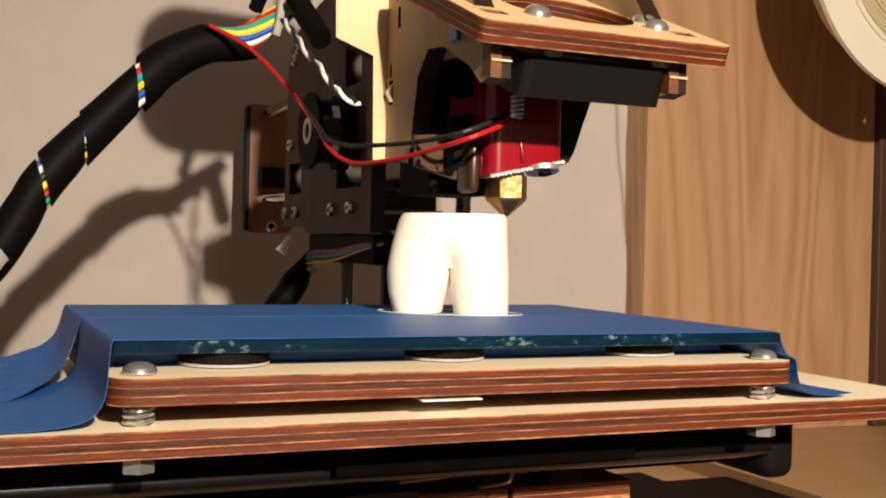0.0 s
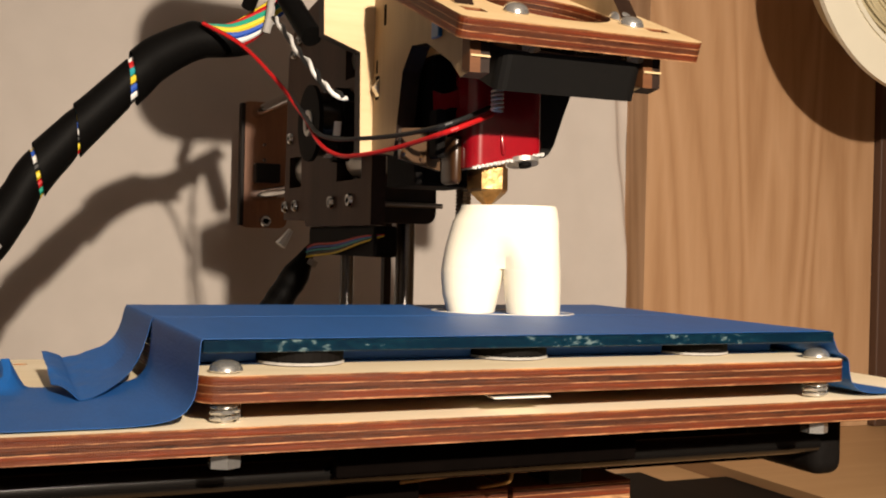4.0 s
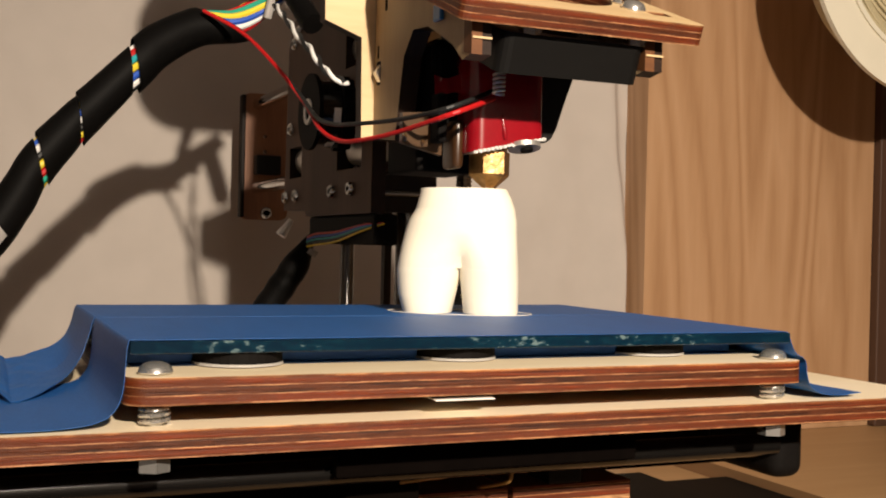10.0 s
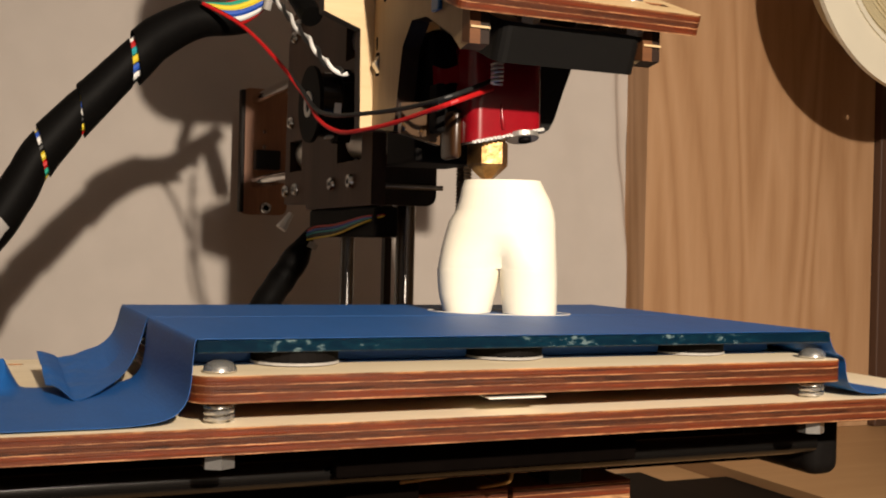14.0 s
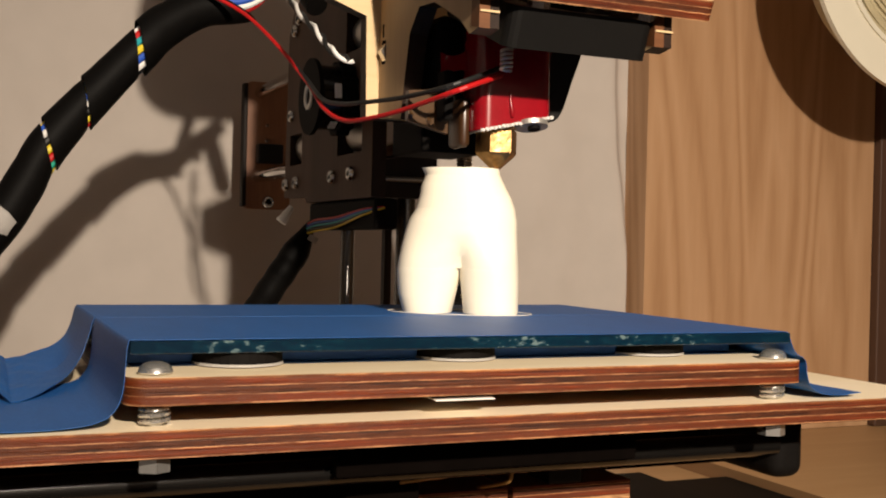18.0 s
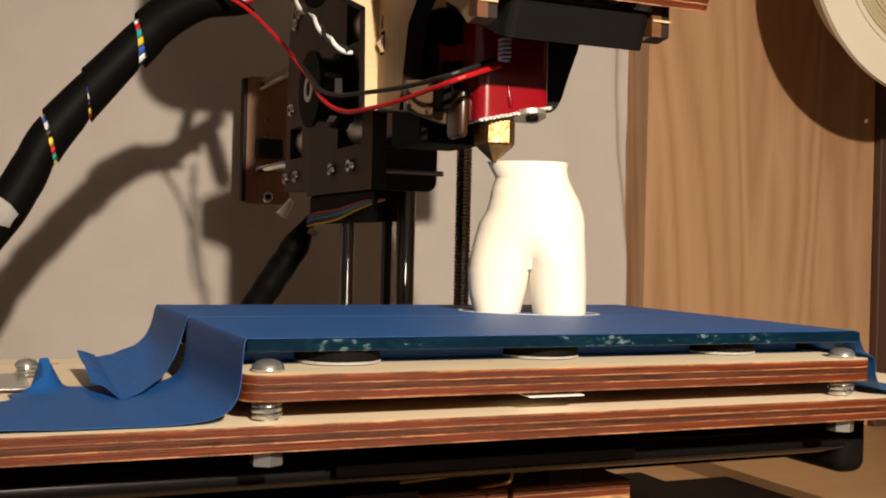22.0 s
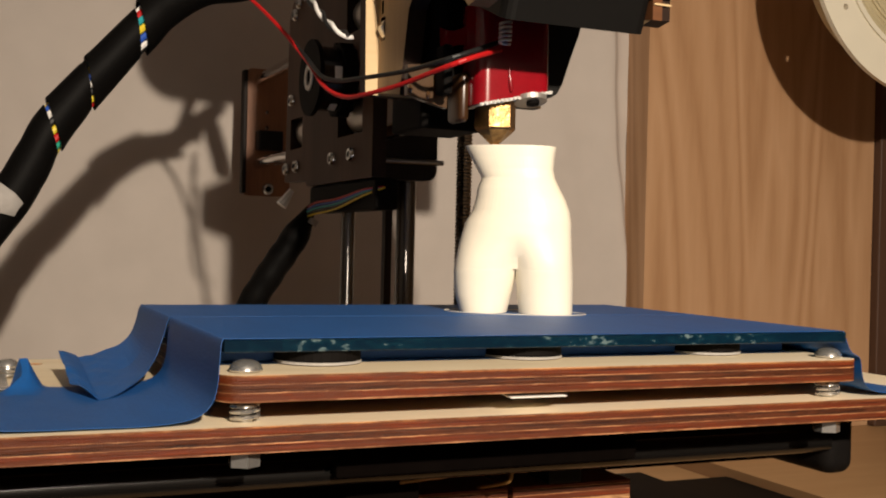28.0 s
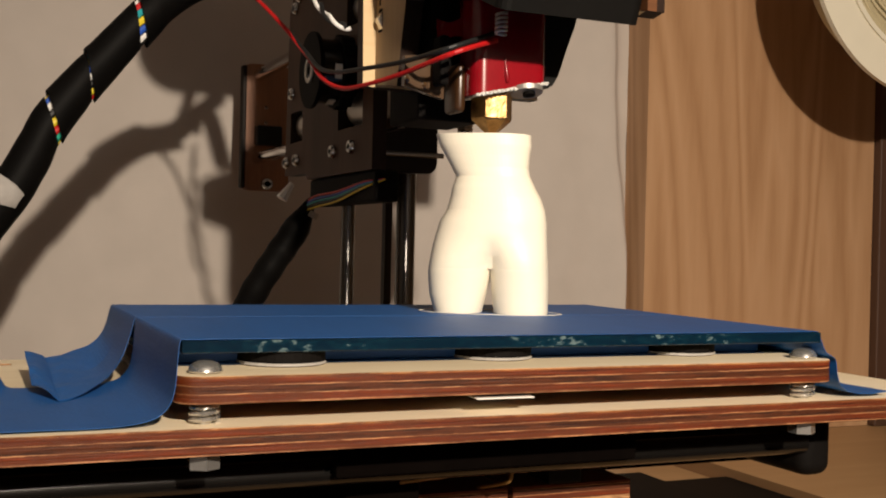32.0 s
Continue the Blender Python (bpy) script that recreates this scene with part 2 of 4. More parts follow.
def rod(p0, p1, r, seg=24, r1=None, bm=None):
    """A capped cylinder or cone from p0 to p1."""
    return loft([p0, p1], [r, r if r1 is None else r1], seg, bm)


def loft(points, radii, seg=12, bm=None):
    bm = bm or bmesh.new()
    pts = [Vector(p) for p in points]
    rings = []
    u = None
    for i, p in enumerate(pts):
        d = (pts[min(i + 1, len(pts) - 1)] - pts[max(i - 1, 0)]).normalized()
        if u is None:
            u, _ = frame_for(d)
        u = (u - d * u.dot(d)).normalized()
        w = d.cross(u)
        rings.append([bm.verts.new(p + (u * math.cos(a) + w * math.sin(a)) * radii[i]) for a in
                      (math.tau * k / seg for k in range(seg))])
    for a, b in zip(rings, rings[1:]):
        for k in range(seg):
            bm.faces.new((a[k], a[(k + 1) % seg], b[(k + 1) % seg], b[k]))
    bm.faces.new(rings[0])
    bm.faces.new(rings[-1][::-1])
    return bm


def curve(points, steps=8):
    """Points of a smooth line through the given ones."""
    p = [Vector(q) for q in points]
    out = []
    for i in range(len(p) - 1):
        a, b, c, d = p[max(i - 1, 0)], p[i], p[i + 1], p[min(i + 2, len(p) - 1)]
        for k in range(steps):
            t = k / steps
            out.append(0.5 * (2 * b + (c - a) * t + (2 * a - 5 * b + 4 * c - d) * t * t + (3 * b - a - 3 * c + d) * t ** 3))
    return out + [p[-1]]


def wire(points, r, seg=8, steps=8, bm=None):
    c = curve(points, steps)
    return loft(c, [r] * len(c), seg, bm)


def rounded(u0, u1, v0, v1, r, n=4):
    out = []
    for cu, cv, a0 in ((u1 - r, v1 - r, 0), (u0 + r, v1 - r, 90), (u0 + r, v0 + r, 180), (u1 - r, v0 + r, 270)):
        for k in range(n + 1):
            a = radians(a0 + 90 * k / n)
            out.append((cu + r * math.cos(a), cv + r * math.sin(a)))
    return out


def circle(u, v, r, n=28):
    return [(u + r * math.cos(math.tau * k / n), v + r * math.sin(math.tau * k / n)) for k in range(n)]


def board(outline, holes, axis, lo, hi, chamfer=0.25):
    """A sheet with holes, cut across the axis: faces take material 0 and cut edges material 1."""
    bm = bmesh.new()
    place = {"x": lambda u, v, w: (w, u, v), "y": lambda u, v, w: (u, w, v), "z": lambda u, v, w: (u, v, w)}[axis]
    for loop in [outline, *holes]:
        vs = [bm.verts.new(place(u, v, lo)) for u, v in loop]
        for a, b in zip(vs, vs[1:] + vs[:1]):
            bm.edges.new((a, b))
    bmesh.ops.triangle_fill(bm, edges=bm.edges[:], use_beauty=True, use_dissolve=False)
    grown = bmesh.ops.extrude_face_region(bm, geom=bm.faces[:])
    step = Vector(place(0, 0, hi - lo))
    bmesh.ops.translate(bm, verts=[g for g in grown["geom"] if isinstance(g, bmesh.types.BMVert)], vec=step)
    bm.normal_update()
    i = "xyz".index(axis)
    for f in bm.faces:
        f.material_index = 0 if abs(f.normal[i]) > 0.7 else 1
    return bm


def dome(x, y, z, r, h, seg=20, bm=None):
    """A button head, standing on z."""
    prof = [(r * 0.96, 0), (r, h * 0.12), (r * 0.93, h * 0.45), (r * 0.72, h * 0.78), (r * 0.4, h * 0.96), (r * 0.12, h)]
    return loft([(x, y, z + q[1]) for q in prof], [q[0] for q in prof], seg, bm)


def screw_head(p, d, r, h=1.2, bm=None):
    """A pan head on a face, with a socket; d points away from the face."""
    p, d = Vector(p), Vector(d).normalized()
    prof = [(r, 0), (r, h * 0.55), (r * 0.8, h), (r * 0.5, h), (r * 0.45, h * 0.4), (r * 0.05, h * 0.35)]
    return loft([p + d * q[1] for q in prof], [q[0] for q in prof], 14, bm)


def spring(x, y, z0, z1, r, turns, thick):
    n = int(turns * 14)
    pts = [(x + r * math.cos(k * math.tau / 14), y + r * math.sin(k * math.tau / 14), z0 + (z1 - z0) * k / n) for k in range(n + 1)]
    return loft(pts, [thick] * len(pts), 6)


def sheet(grid, thick):
    """A thin sheet through a grid of points, with both faces and rims."""
    bm = bmesh.new()
    n, w = len(grid), len(grid[0])
    rows = []
    for i in range(n):
        row = []
        for k in range(w):
            along = grid[min(i + 1, n - 1)][k] - grid[max(i - 1, 0)][k]
            across = grid[i][min(k + 1, w - 1)] - grid[i][max(k - 1, 0)]
            nrm = along.cross(across).normalized() * thick / 2
            row.append((bm.verts.new(grid[i][k] + nrm), bm.verts.new(grid[i][k] - nrm)))
        rows.append(row)
    for a, b in zip(rows, rows[1:]):
        for k in range(w - 1):
            bm.faces.new((a[k][0], a[k + 1][0], b[k + 1][0], b[k][0]))
            bm.faces.new((a[k][1], b[k][1], b[k + 1][1], a[k + 1][1]))
        bm.faces.new((a[0][0], b[0][0], b[0][1], a[0][1]))
        bm.faces.new((a[-1][0], a[-1][1], b[-1][1], b[-1][0]))
    for row in (rows[0], rows[-1]):
        for k in range(w - 1):
            bm.faces.new((row[k][0], row[k][1], row[k + 1][1], row[k + 1][0]))
    return bm


def ribbon(profile, y0, y1, wob=0.0, lift=None, ny=20, torn=0.0):
    """A strip of tape whose side view is the profile in x and z, reaching from y0 to y1."""
    grid = []
    for p in curve([(x, 0, z) for x, z in profile], 6):
        away = max(0.0, min(1.0, (22 - p.x) / 20, )) if profile[0][0] > profile[-1][0] else max(0.0, min(1.0, (p.x - 180) / 14))
        row = []
        for k in range(ny + 1):
            v = k / ny
            y = y0 + (y1 - y0) * v
            rise = wob * away * (0.5 + noise.noise(Vector((p.x * 0.12, y * 0.08, 3.3))))
            back = torn * max(0.0, -4 - p.x) * v * (1 + 0.35 * noise.noise(Vector((y * 0.35, 4.1, 0.0))))
            row.append(Vector((p.x + back, y, p.z + max(0.0, rise) + (lift(p.x, v) if lift else 0.0))))
        grid.append(row)
    return sheet(grid, 0.1)


def creased(stations):
    """A crumpled strip: each station gives x, then y and z of its front edge, its crease and its back edge."""
    lines = [curve([(s[0], s[1 + 2 * j], s[2 + 2 * j]) for s in stations], 5) for j in range(3)]
    grid = []
    for f, m, b in zip(*lines):
        row = [f.lerp(m, k / 6) for k in range(6)] + [m.lerp(b, k / 6) for k in range(7)]
        away = max(0.0, min(1.0, (21 - f.x) / 12))
        grid.append([q + Vector((0, 0, 0.5 * away * noise.noise(q * 0.16))) for q in row])
    return sheet(grid, 0.1)


# ---- the room ----
def room():
    structure("table_top", box(-890, 1140, 188, 605, -38, -8.5, 3), TABLE, "pale wooden table top under the printer", "table")
    structure("table_board", board([(385, 188), (1140, 188), (1140, 594), (385, 594)], [], "z", -8.4, 0), [TABLE, BOARDEDGE], "pale wooden board lying on the table beside the printer", "board")
    # hanging cloth behind the printer, with soft folds
    bm = bmesh.new()
    nz = 80
    xs = [-500 + 8.0 * k for k in range(103)] + [324 + 1.5 * k for k in range(49)]
    grid = []
    for x in xs:
        col = []
        for k in range(nz + 1):
            z = -8 + 648 * k / nz
            y = 606 + 5 * noise.noise(Vector((x * 0.006, z * 0.004, 1.5))) + 6.0 * noise.noise(Vector((x * 0.02 + z * 0.006, z * 0.007, 7.5)))
            y += 1.6 * noise.noise(Vector((x * 0.05 - z * 0.02, z * 0.03, 2.5)))
            # long slack creases running down to the right
            for at, slope, high, width in ((-30, 0.75, 2.6, 7), (60, 0.62, 1.8, 9), (230, 0.35, 2.0, 10), (-120, 0.9, 2.4, 9)):
                y -= high * math.exp(-((x - at + slope * (z - 150)) / width) ** 2)
            # the tight fold beside the cabinet
            crest = 376 + 9 * min(1.0, max(0.0, (195 - z) / 75)) - 0.03 * max(0.0, z - 195)
            y -= (8 + 2 * math.sin(z * 0.02)) * math.exp(-((x - crest) / (16.0 if x < crest else 4.5)) ** 2)
            col.append((bm.verts.new((x, y, z)), bm.verts.new((x, y + 2.0, z))))
        grid.append(col)
    for a, b in zip(grid, grid[1:]):
        for k in range(nz):
            bm.faces.new((a[k][0], b[k][0], b[k + 1][0], a[k + 1][0]))
            bm.faces.new((a[k][1], a[k + 1][1], b[k + 1][1], b[k][1]))
    ob = part("backdrop", bm, SHEET, None, "creased off-white cloth hanging behind the printer", True)
    tagged(ob, "", "cloth", "", "structure")
    structure("wall_back", box(-900, 1150, 620, 660, -500, 800), PLASTER, "plain wall behind the table", "wall")
    # unseen shell added round the table to govern the bounced light
    structure("wall_front", box(-900, 1150, -840, -800, -500, 800), DRAB, "unseen drab wall behind the camera, bouncing lamp light", "wall")
    structure("wall_left", box(-940, -900, -840, 660, -500, 800), PLASTER, "unseen pale wall beside the table, bouncing lamp light", "wall")
    structure("wall_right", box(1150, 1190, -840, 660, -500, 800), DIM, "unseen wall beside the table, dark to bounce little light", "wall")
    structure("ceiling", box(-940, 1190, -840, 660, 800, 840), PLASTER, "unseen ceiling, bouncing lamp light", "ceiling")
    structure("floor", box(-940, 1190, -840, 660, -540, -500), WALNUT, "unseen floor, dark to keep light off the undersides", "floor")


def cabinet():
    ob = thing("cabinet", 480, 580, 0, "oak-veneered cabinet side panel standing on the table beside the cloth", "cabinet")
    part("side_panel", box(389.5, 577, 580, 604, 0.3, 620, 0.15, 1), OAK, ob)
    part("corner_post", box(577.5, 700, 574, 604, 0.3, 620, 1.0), WALNUT, ob, "dark-stained wooden post")


def spool():
    cx, cz, y = 521.5, 302.0, 487.0
    ob = thing("filament_spool", cx, y, cz, "cream plastic filament spool hanging in front of the cabinet panel", "spool")
    part("flange", board(circle(cx, cz, 88.0, 96), [circle(cx, cz, 65.3, 80), circle(cx + 74.7 * math.cos(radians(-89.8)), cz + 74.7 * math.sin(radians(-89.8)), 1.8, 14)], "y", y - 1.6, y + 1.6), [CREAM, CREAM], ob)
    part("rear_flange", board(circle(cx, cz, 56.0, 96), [], "y", y + 31, y + 34), [CREAM, CREAM], ob)
    part("hub_lip", board(circle(cx, cz, 66.8, 80), [circle(cx, cz, 63.8, 80)], "y", y - 3.0, y - 1.7), [CREAM, CREAM], ob)
    for k in range(9):
        r = 63.1 - 2.3 * k
        pts = [(cx + (r + 0.5 * math.sin(a * 3 + k)) * math.cos(a), y + 1.5 + 0.9 * math.sin(a * 2 + 1.3 * k), cz + (r + 0.5 * math.sin(a * 3 + k)) * math.sin(a)) for a in (math.tau * q / 96 for q in range(97))]
        part("filament_turn", loft(pts, [1.2] * 97, 6), FILAMENT, ob, "translucent tan filament", True)
    part("core", rod((cx, y + 2.4, cz), (cx, y + 30.9, cz), 65.2, 64), FILAMENT, ob, "wound filament")
    part("axle", rod((cx, y + 34.1, cz), (cx, 579.8, cz), 9, 24), WALNUT, ob)
    return ob


# ---- the printer: fixed frame ----
def printer_frame():
    ob = thing("printer_frame", 140, 380, -8.3, "laser-cut plywood printer base with upright steel guide rods", "printer")
    for x0, x1 in ((101.5, 128.0), (129.6, 165.0)):
        part("base_board", board([(x0, 250), (x1, 250), (x1, 330), (x0, 330)], [], "z", 51.5, 56.9), [RUSTPLY, EDGE_BASE], ob)
    part("front_board", board(rounded(-70, 101, -8.2, 66, 2), [], "y", 258, 263), [SHADEBLACK, SHADEBLACK], ob, "front board coloured near-black for the shade under the bed")
    part("base_box", box(70, 165, 266, 470, -8.3, 42, 1), SHADEBLACK, ob)
    part("motor", box(80, 99, 238, 280, 20, 74, 1.5), SHADEBLACK, ob)
    part("belt_clamp", box(140, 150, 250, 262, 57, 64, 0.5), BLACK, ob)
    part("guide_rod", rod((137.2, 412, 40), (137.2, 412, 330), 2.7, 40), ROD, ob, "polished upright steel rod", True)
    part("guide_rod", rod((161.7, 412, 40), (161.7, 412, 330), 3.9, 40), ROD, ob, "polished upright steel rod", True)
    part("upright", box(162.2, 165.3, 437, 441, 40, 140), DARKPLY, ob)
    bm = bmesh.new()
    n = 330
    loft([(196.5, 432.6, 40 + 250 * k / n) for k in range(n + 1)], [3.6 if k % 2 else 3.1 for k in range(n + 1)], 14, bm)
    part("threaded_rod", bm, DARKROD, ob, "dark threaded steel rod")
    # coloured near-black, since this plate should lie in the bed's shadow
    part("bearing_plate", box(71.5, 145.8, 218.6, 221.6, 69.3, 75.0, 0.5), SHADEBLACK, ob)
    part("tan_wire", wire([(92, 240, 62.5), (98.9, 234, 64.6), (103.3, 234, 64.8), (107.7, 234, 66.7), (110.7, 234, 67.1), (115.2, 234, 66.6), (118, 240, 66)], 0.5), TAN_W, ob)
    part("tan_wire", wire([(121.6, 238, 68.3), (121.4, 234, 67), (120.8, 234, 64.3), (120.4, 236, 61.8), (120.6, 252, 57.2)], 0.5), TAN_W, ob)
    return ob


def low_slab():
    ob = thing("low_black_slab", 245, 415, -8.4, "low black slab on the table behind the base", "box")
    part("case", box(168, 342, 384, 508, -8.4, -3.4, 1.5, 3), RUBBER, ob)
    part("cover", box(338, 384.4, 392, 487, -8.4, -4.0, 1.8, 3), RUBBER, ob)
    return ob


# ---- the sliding bed ----
def bed():
    ob = thing("print_bed", 100, 260, 78.6, "sliding plywood print bed with glass covered in blue tape", "printer bed")
    part("carrier_plate", board([(-70, 203.5), (226.5, 203.5), (226.5, 330), (-70, 330)], [circle(-3, 318, 2)], "z", 78.6, 83.8), [BEDPLY, EDGE_Z], ob, "plywood plate with charred edges", True)
    # thin dark sheet added so that the space below stays in shade
    part("underside", box(-69, 225.5, 204.5, 329, 78.3, 78.57), BROWNPLY, ob, "dark sheet added under the plate to deepen its shade")
    part("build_plate", board(rounded(23.6, 181.2, 204, 323, 5, 8), [], "z", 88.2, 93.4), [BEDPLY, EDGE_Z], ob, "plywood plate with charred edges", True)
    # brown sheet added to cut bounced light and shade the gap
    part("underside", board(rounded(24.4, 180.4, 205, 322, 5, 8), [], "z", 87.95, 88.17), [REDBROWN, REDBROWN], ob, "brown sheet added to darken the gap between the plates")
    part("glass_plate", box(24.4, 176.8, 205.3, 314.6, 97.6, 100.0, 0.15, 1), GLASS, ob, "green-edged glass sheet").visible_shadow = False
    part("under_tape", box(26, 175, 226, 313, 93.7, 97.4), TAPE, ob)
    part("under_tape", box(27, 174.5, 222.5, 310, 93.45, 93.6), TAPE, ob, "blue masking tape on the plywood")
    for x, y in ((48.5, 224), (98.5, 226), (150.5, 227)):
        pad = part("pad", rod((x, y, 93.65), (x, y, 94.2), 9.4, 32), PAD, ob, "round pale pad")
        part("magnet", rod((x, y, 94.2), (x, y, 97.5), 9.2, 32), RUBBER, pad, "black round magnet")
    # tape over the glass, folded down at both ends
    front = [(60, 100.25), (40, 100.25), (32, 100.25), (28, 100.25), (25.4, 100.25), (24.1, 99.9), (23.7, 96), (23.3, 91), (22.2, 87.8), (19.6, 85.6), (14, 84.5), (4, 84.25), (-6, 84.25), (-10, 84.3), (-13, 84.4), (-17, 84.5), (-23, 84.4), (-30, 84.3)]
    part("tape_strip", ribbon(front, 205.5, 264.6, 0.3, lambda x, v: 6.5 * max(0.0, (v - 0.8) / 0.2) * max(0.0, min(1.0, (-3.5 - x) / 12, (x + 27) / 6)) ** 1.2, torn=0.72), TAPE, ob, "blue masking tape with a raised corner", True)
    back = [(60, 265.2, 100.25, 288, 100.25, 314.4, 100.25), (40, 265.2, 100.25, 288, 100.25, 314.4, 100.25), (30, 265.2, 100.25, 288, 100.25, 314.4, 100.25), (25.5, 265.2, 100.25, 288, 100.25, 314.4, 100.25),
            (24.0, 265.4, 99.8, 288, 99.8, 314.4, 99.8), (22.8, 266.0, 95.2, 288, 95.2, 314, 95.4), (21.0, 265, 90.6, 287, 90.4, 312, 92), (17.5, 258, 87.4, 282, 87.2, 306, 90),
            (13.5, 250, 86.0, 275, 86.7, 299, 89.3), (9, 243, 85.0, 268, 86.8, 293, 88.7), (6.0, 240.5, 84.8, 265, 86.3, 290, 88.2), (4.8, 240.8, 85.3, 264.5, 87.2, 289.4, 89.0), (2.2, 246, 86.8, 266, 88.8, 288, 90.2), (0.6, 251, 86.8, 267, 89.0, 287, 90.4)]
    part("tape_strip", creased(back), TAPE, ob, "blue masking tape, crumpled and curling up at its end")
    right = [(60, 100.25), (140, 100.25), (164, 100.25), (173, 100.25), (176.2, 100.1), (177.2, 98.0), (178.8, 95.2), (181.7, 93.4), (182.4, 90.0), (183.6, 87.1), (187, 85.2), (192, 84.7), (196, 84.6), (199.5, 84.8)]
    part("tape_strip", ribbon(right, 205.6, 264.4, 0.5), TAPE, ob, "blue masking tape", True)
    part("tape_strip", ribbon(right, 265.4, 314.2, 1.6), TAPE, ob, "blue masking tape", True)
    for x in (29.7, 175.4):
        for y in (209.8, 316):
            bolt = part("bolt", dome(x, y, 93.62, 3.3, 2.3), STEEL, ob, "zinc button-head bolt", True)
            part("shank", rod((x, y, 76), (x, y, 93.6), 1.5, 12), STEEL, bolt)
            part("spring", spring(x, y, 83.95, 88.05, 2.7, 3.6, 0.42), STEEL, bolt, "coil spring", True)
            part("nut", rod((x, y, 75.2), (x, y, 78.55), 3.3, 6), STEEL, bolt, "hexagon nut")
    for y in (226.0, 296):
        part("slide_rod", rod((-44, y, 69.4), (190, y, 69.4), 3.0, 28), SLIDE, ob, "dark steel slide rod", True)
    for y in (224, 290):
        part("rod_holder", box(189, 199.4, y, y + 30, 60.2, 78.2, 3.6, 6), RUBBER, ob, "black rod holder", True)
        part("rod_holder", box(-56, -44.2, y, y + 27, 60.2, 78.2, 3.6, 6), RUBBER, ob, "black rod holder", True)
    part("beam", box(-40, 232, 266, 270, 56, 78.2, 0.5), SHADEBLACK, ob)
    part("shim", slanted(box(85.0, 98.5, 204.6, 219, 87.0, 87.3, 0.1, 1), 204.6, 87.0, 2.5), WHITE, ob, "white paper shim")
    part("bracket", box(-24, -11.5, 258, 284, 84.6, 85.4, 0.3, 1), STEEL, ob, "flat zinc bracket")
    bolt = part("bolt", dome(-11.0, 288, 86.6, 2.8, 2.0), STEEL, ob, "zinc button-head bolt", True)
    part("spring", spring(-11.0, 288, 84.1, 86.6, 2.2, 3.0, 0.35), STEEL, bolt, "coil spring", True)
    return ob


# ---- the printed figure ----
def figure_side(z):
    """Left and right reach of the figure, its depth front and back, at the height z."""
    zs = (0, 1.1, 4.6, 8, 11.4, 14.9, 18.3, 21.7, 25.3, 28.6, 32, 34.8, 37.9, 40.3, 43.7, 46.5, 49.9)
    left = (-15.2, -15.5, -16.5, -16.9, -17.1, -16.6, -16.0, -15.2, -14.2, -12.3, -11.4, -11.0, -9.9, -11.2, -13.0, -14.6, -15.9)
    right = (15.7, 15.8, 15.8, 15.8, 15.7, 15.5, 15.3, 15.1, 15.0, 14.5, 13.3, 11.8, 10.3, 9.8, 10.0, 10.4, 10.2)
    deep = (7.6, 7.8, 8.2, 8.6, 9.0, 9.4, 9.6, 9.6, 9.4, 9.0, 8.4, 7.8, 7.0, 6.8, 6.9, 7.1, 7.2)
    return [float(np.interp(z, zs, c)) for c in (left, right, deep)]


FIGURE = Vector((121.6, 275.0, 100.35))
WIDE = 1.025
TURNED = radians(-31)


def leg_spans(z):
    """Where the two legs lie across the figure at the height z."""
    l, r, d = figure_side(min(z, 14.0))
    gap = max(0.0, 1 - z / 17)
    return (l, 1.6 - 3.8 * gap), (1.8 * gap - 0.6, r), d


def bulge(u, l, r, d, square):
    t = abs((u - (l + r) / 2) / ((r - l) / 2))
    return d * (1 - t ** square) ** (1 / square) if t < 1 else 0.0


def turned_ring(us, vs, z):
    return [(FIGURE.x + WIDE * (u * math.cos(TURNED) - v * math.sin(TURNED)), FIGURE.y + WIDE * (u * math.sin(TURNED) + v * math.cos(TURNED)), FIGURE.z + z)
            for u, v in zip(us, vs)]


def leg_ring(l, r, d, z, seg=40):
    c, h = (l + r) / 2, (r - l) / 2
    us = [c + h * math.cos(math.tau * k / seg) for k in range(seg)]
    vs = [math.copysign(bulge(u, l, r, d, 2.3), math.sin(math.tau * (k + 0.01) / seg)) for k, u in enumerate(us)]
    return turned_ring(us, vs, z)


def figure_ring(l, r, d, z, seg=64):
    """The outline of the hips and waist: two legs run together, smoothing out upwards."""
    c, h = (l + r) / 2, (r - l) / 2
    s = min(1.0, max(0.0, (z - 12.4) / 10.5))
    s = s * s * (3 - 2 * s)
    us, vs = [], []
    for k in range(seg):
        a = math.tau * k / seg
        u = c + h * math.cos(a)
        v = bulge(u, l, r, d, 2.3)
        if s < 1:
            (la, lb), (ra, rb), ld = leg_spans(z)
            legs = max(bulge(u, l, lb, d, 2.3), bulge(u, ra, r, d, 2.3))
            v = v * s + legs * (1 - s)
        us.append(u)
        vs.append(math.copysign(v, math.sin(math.tau * (k + 0.01) / seg)))
    return turned_ring(us, vs, z)


def stack(rings, bm=None):
    bm = bm or bmesh.new()
    vs = [[bm.verts.new(p) for p in ring] for ring in rings]
    n = len(vs[0])
    for a, b in zip(vs, vs[1:]):
        for k in range(n):
            bm.faces.new((a[k], a[(k + 1) % n], b[(k + 1) % n], b[k]))
    bm.faces.new(vs[0][::-1])
    bm.faces.new(vs[-1])
    return bm


START, RISE, STEP = 27.2, 0.684, 0.350


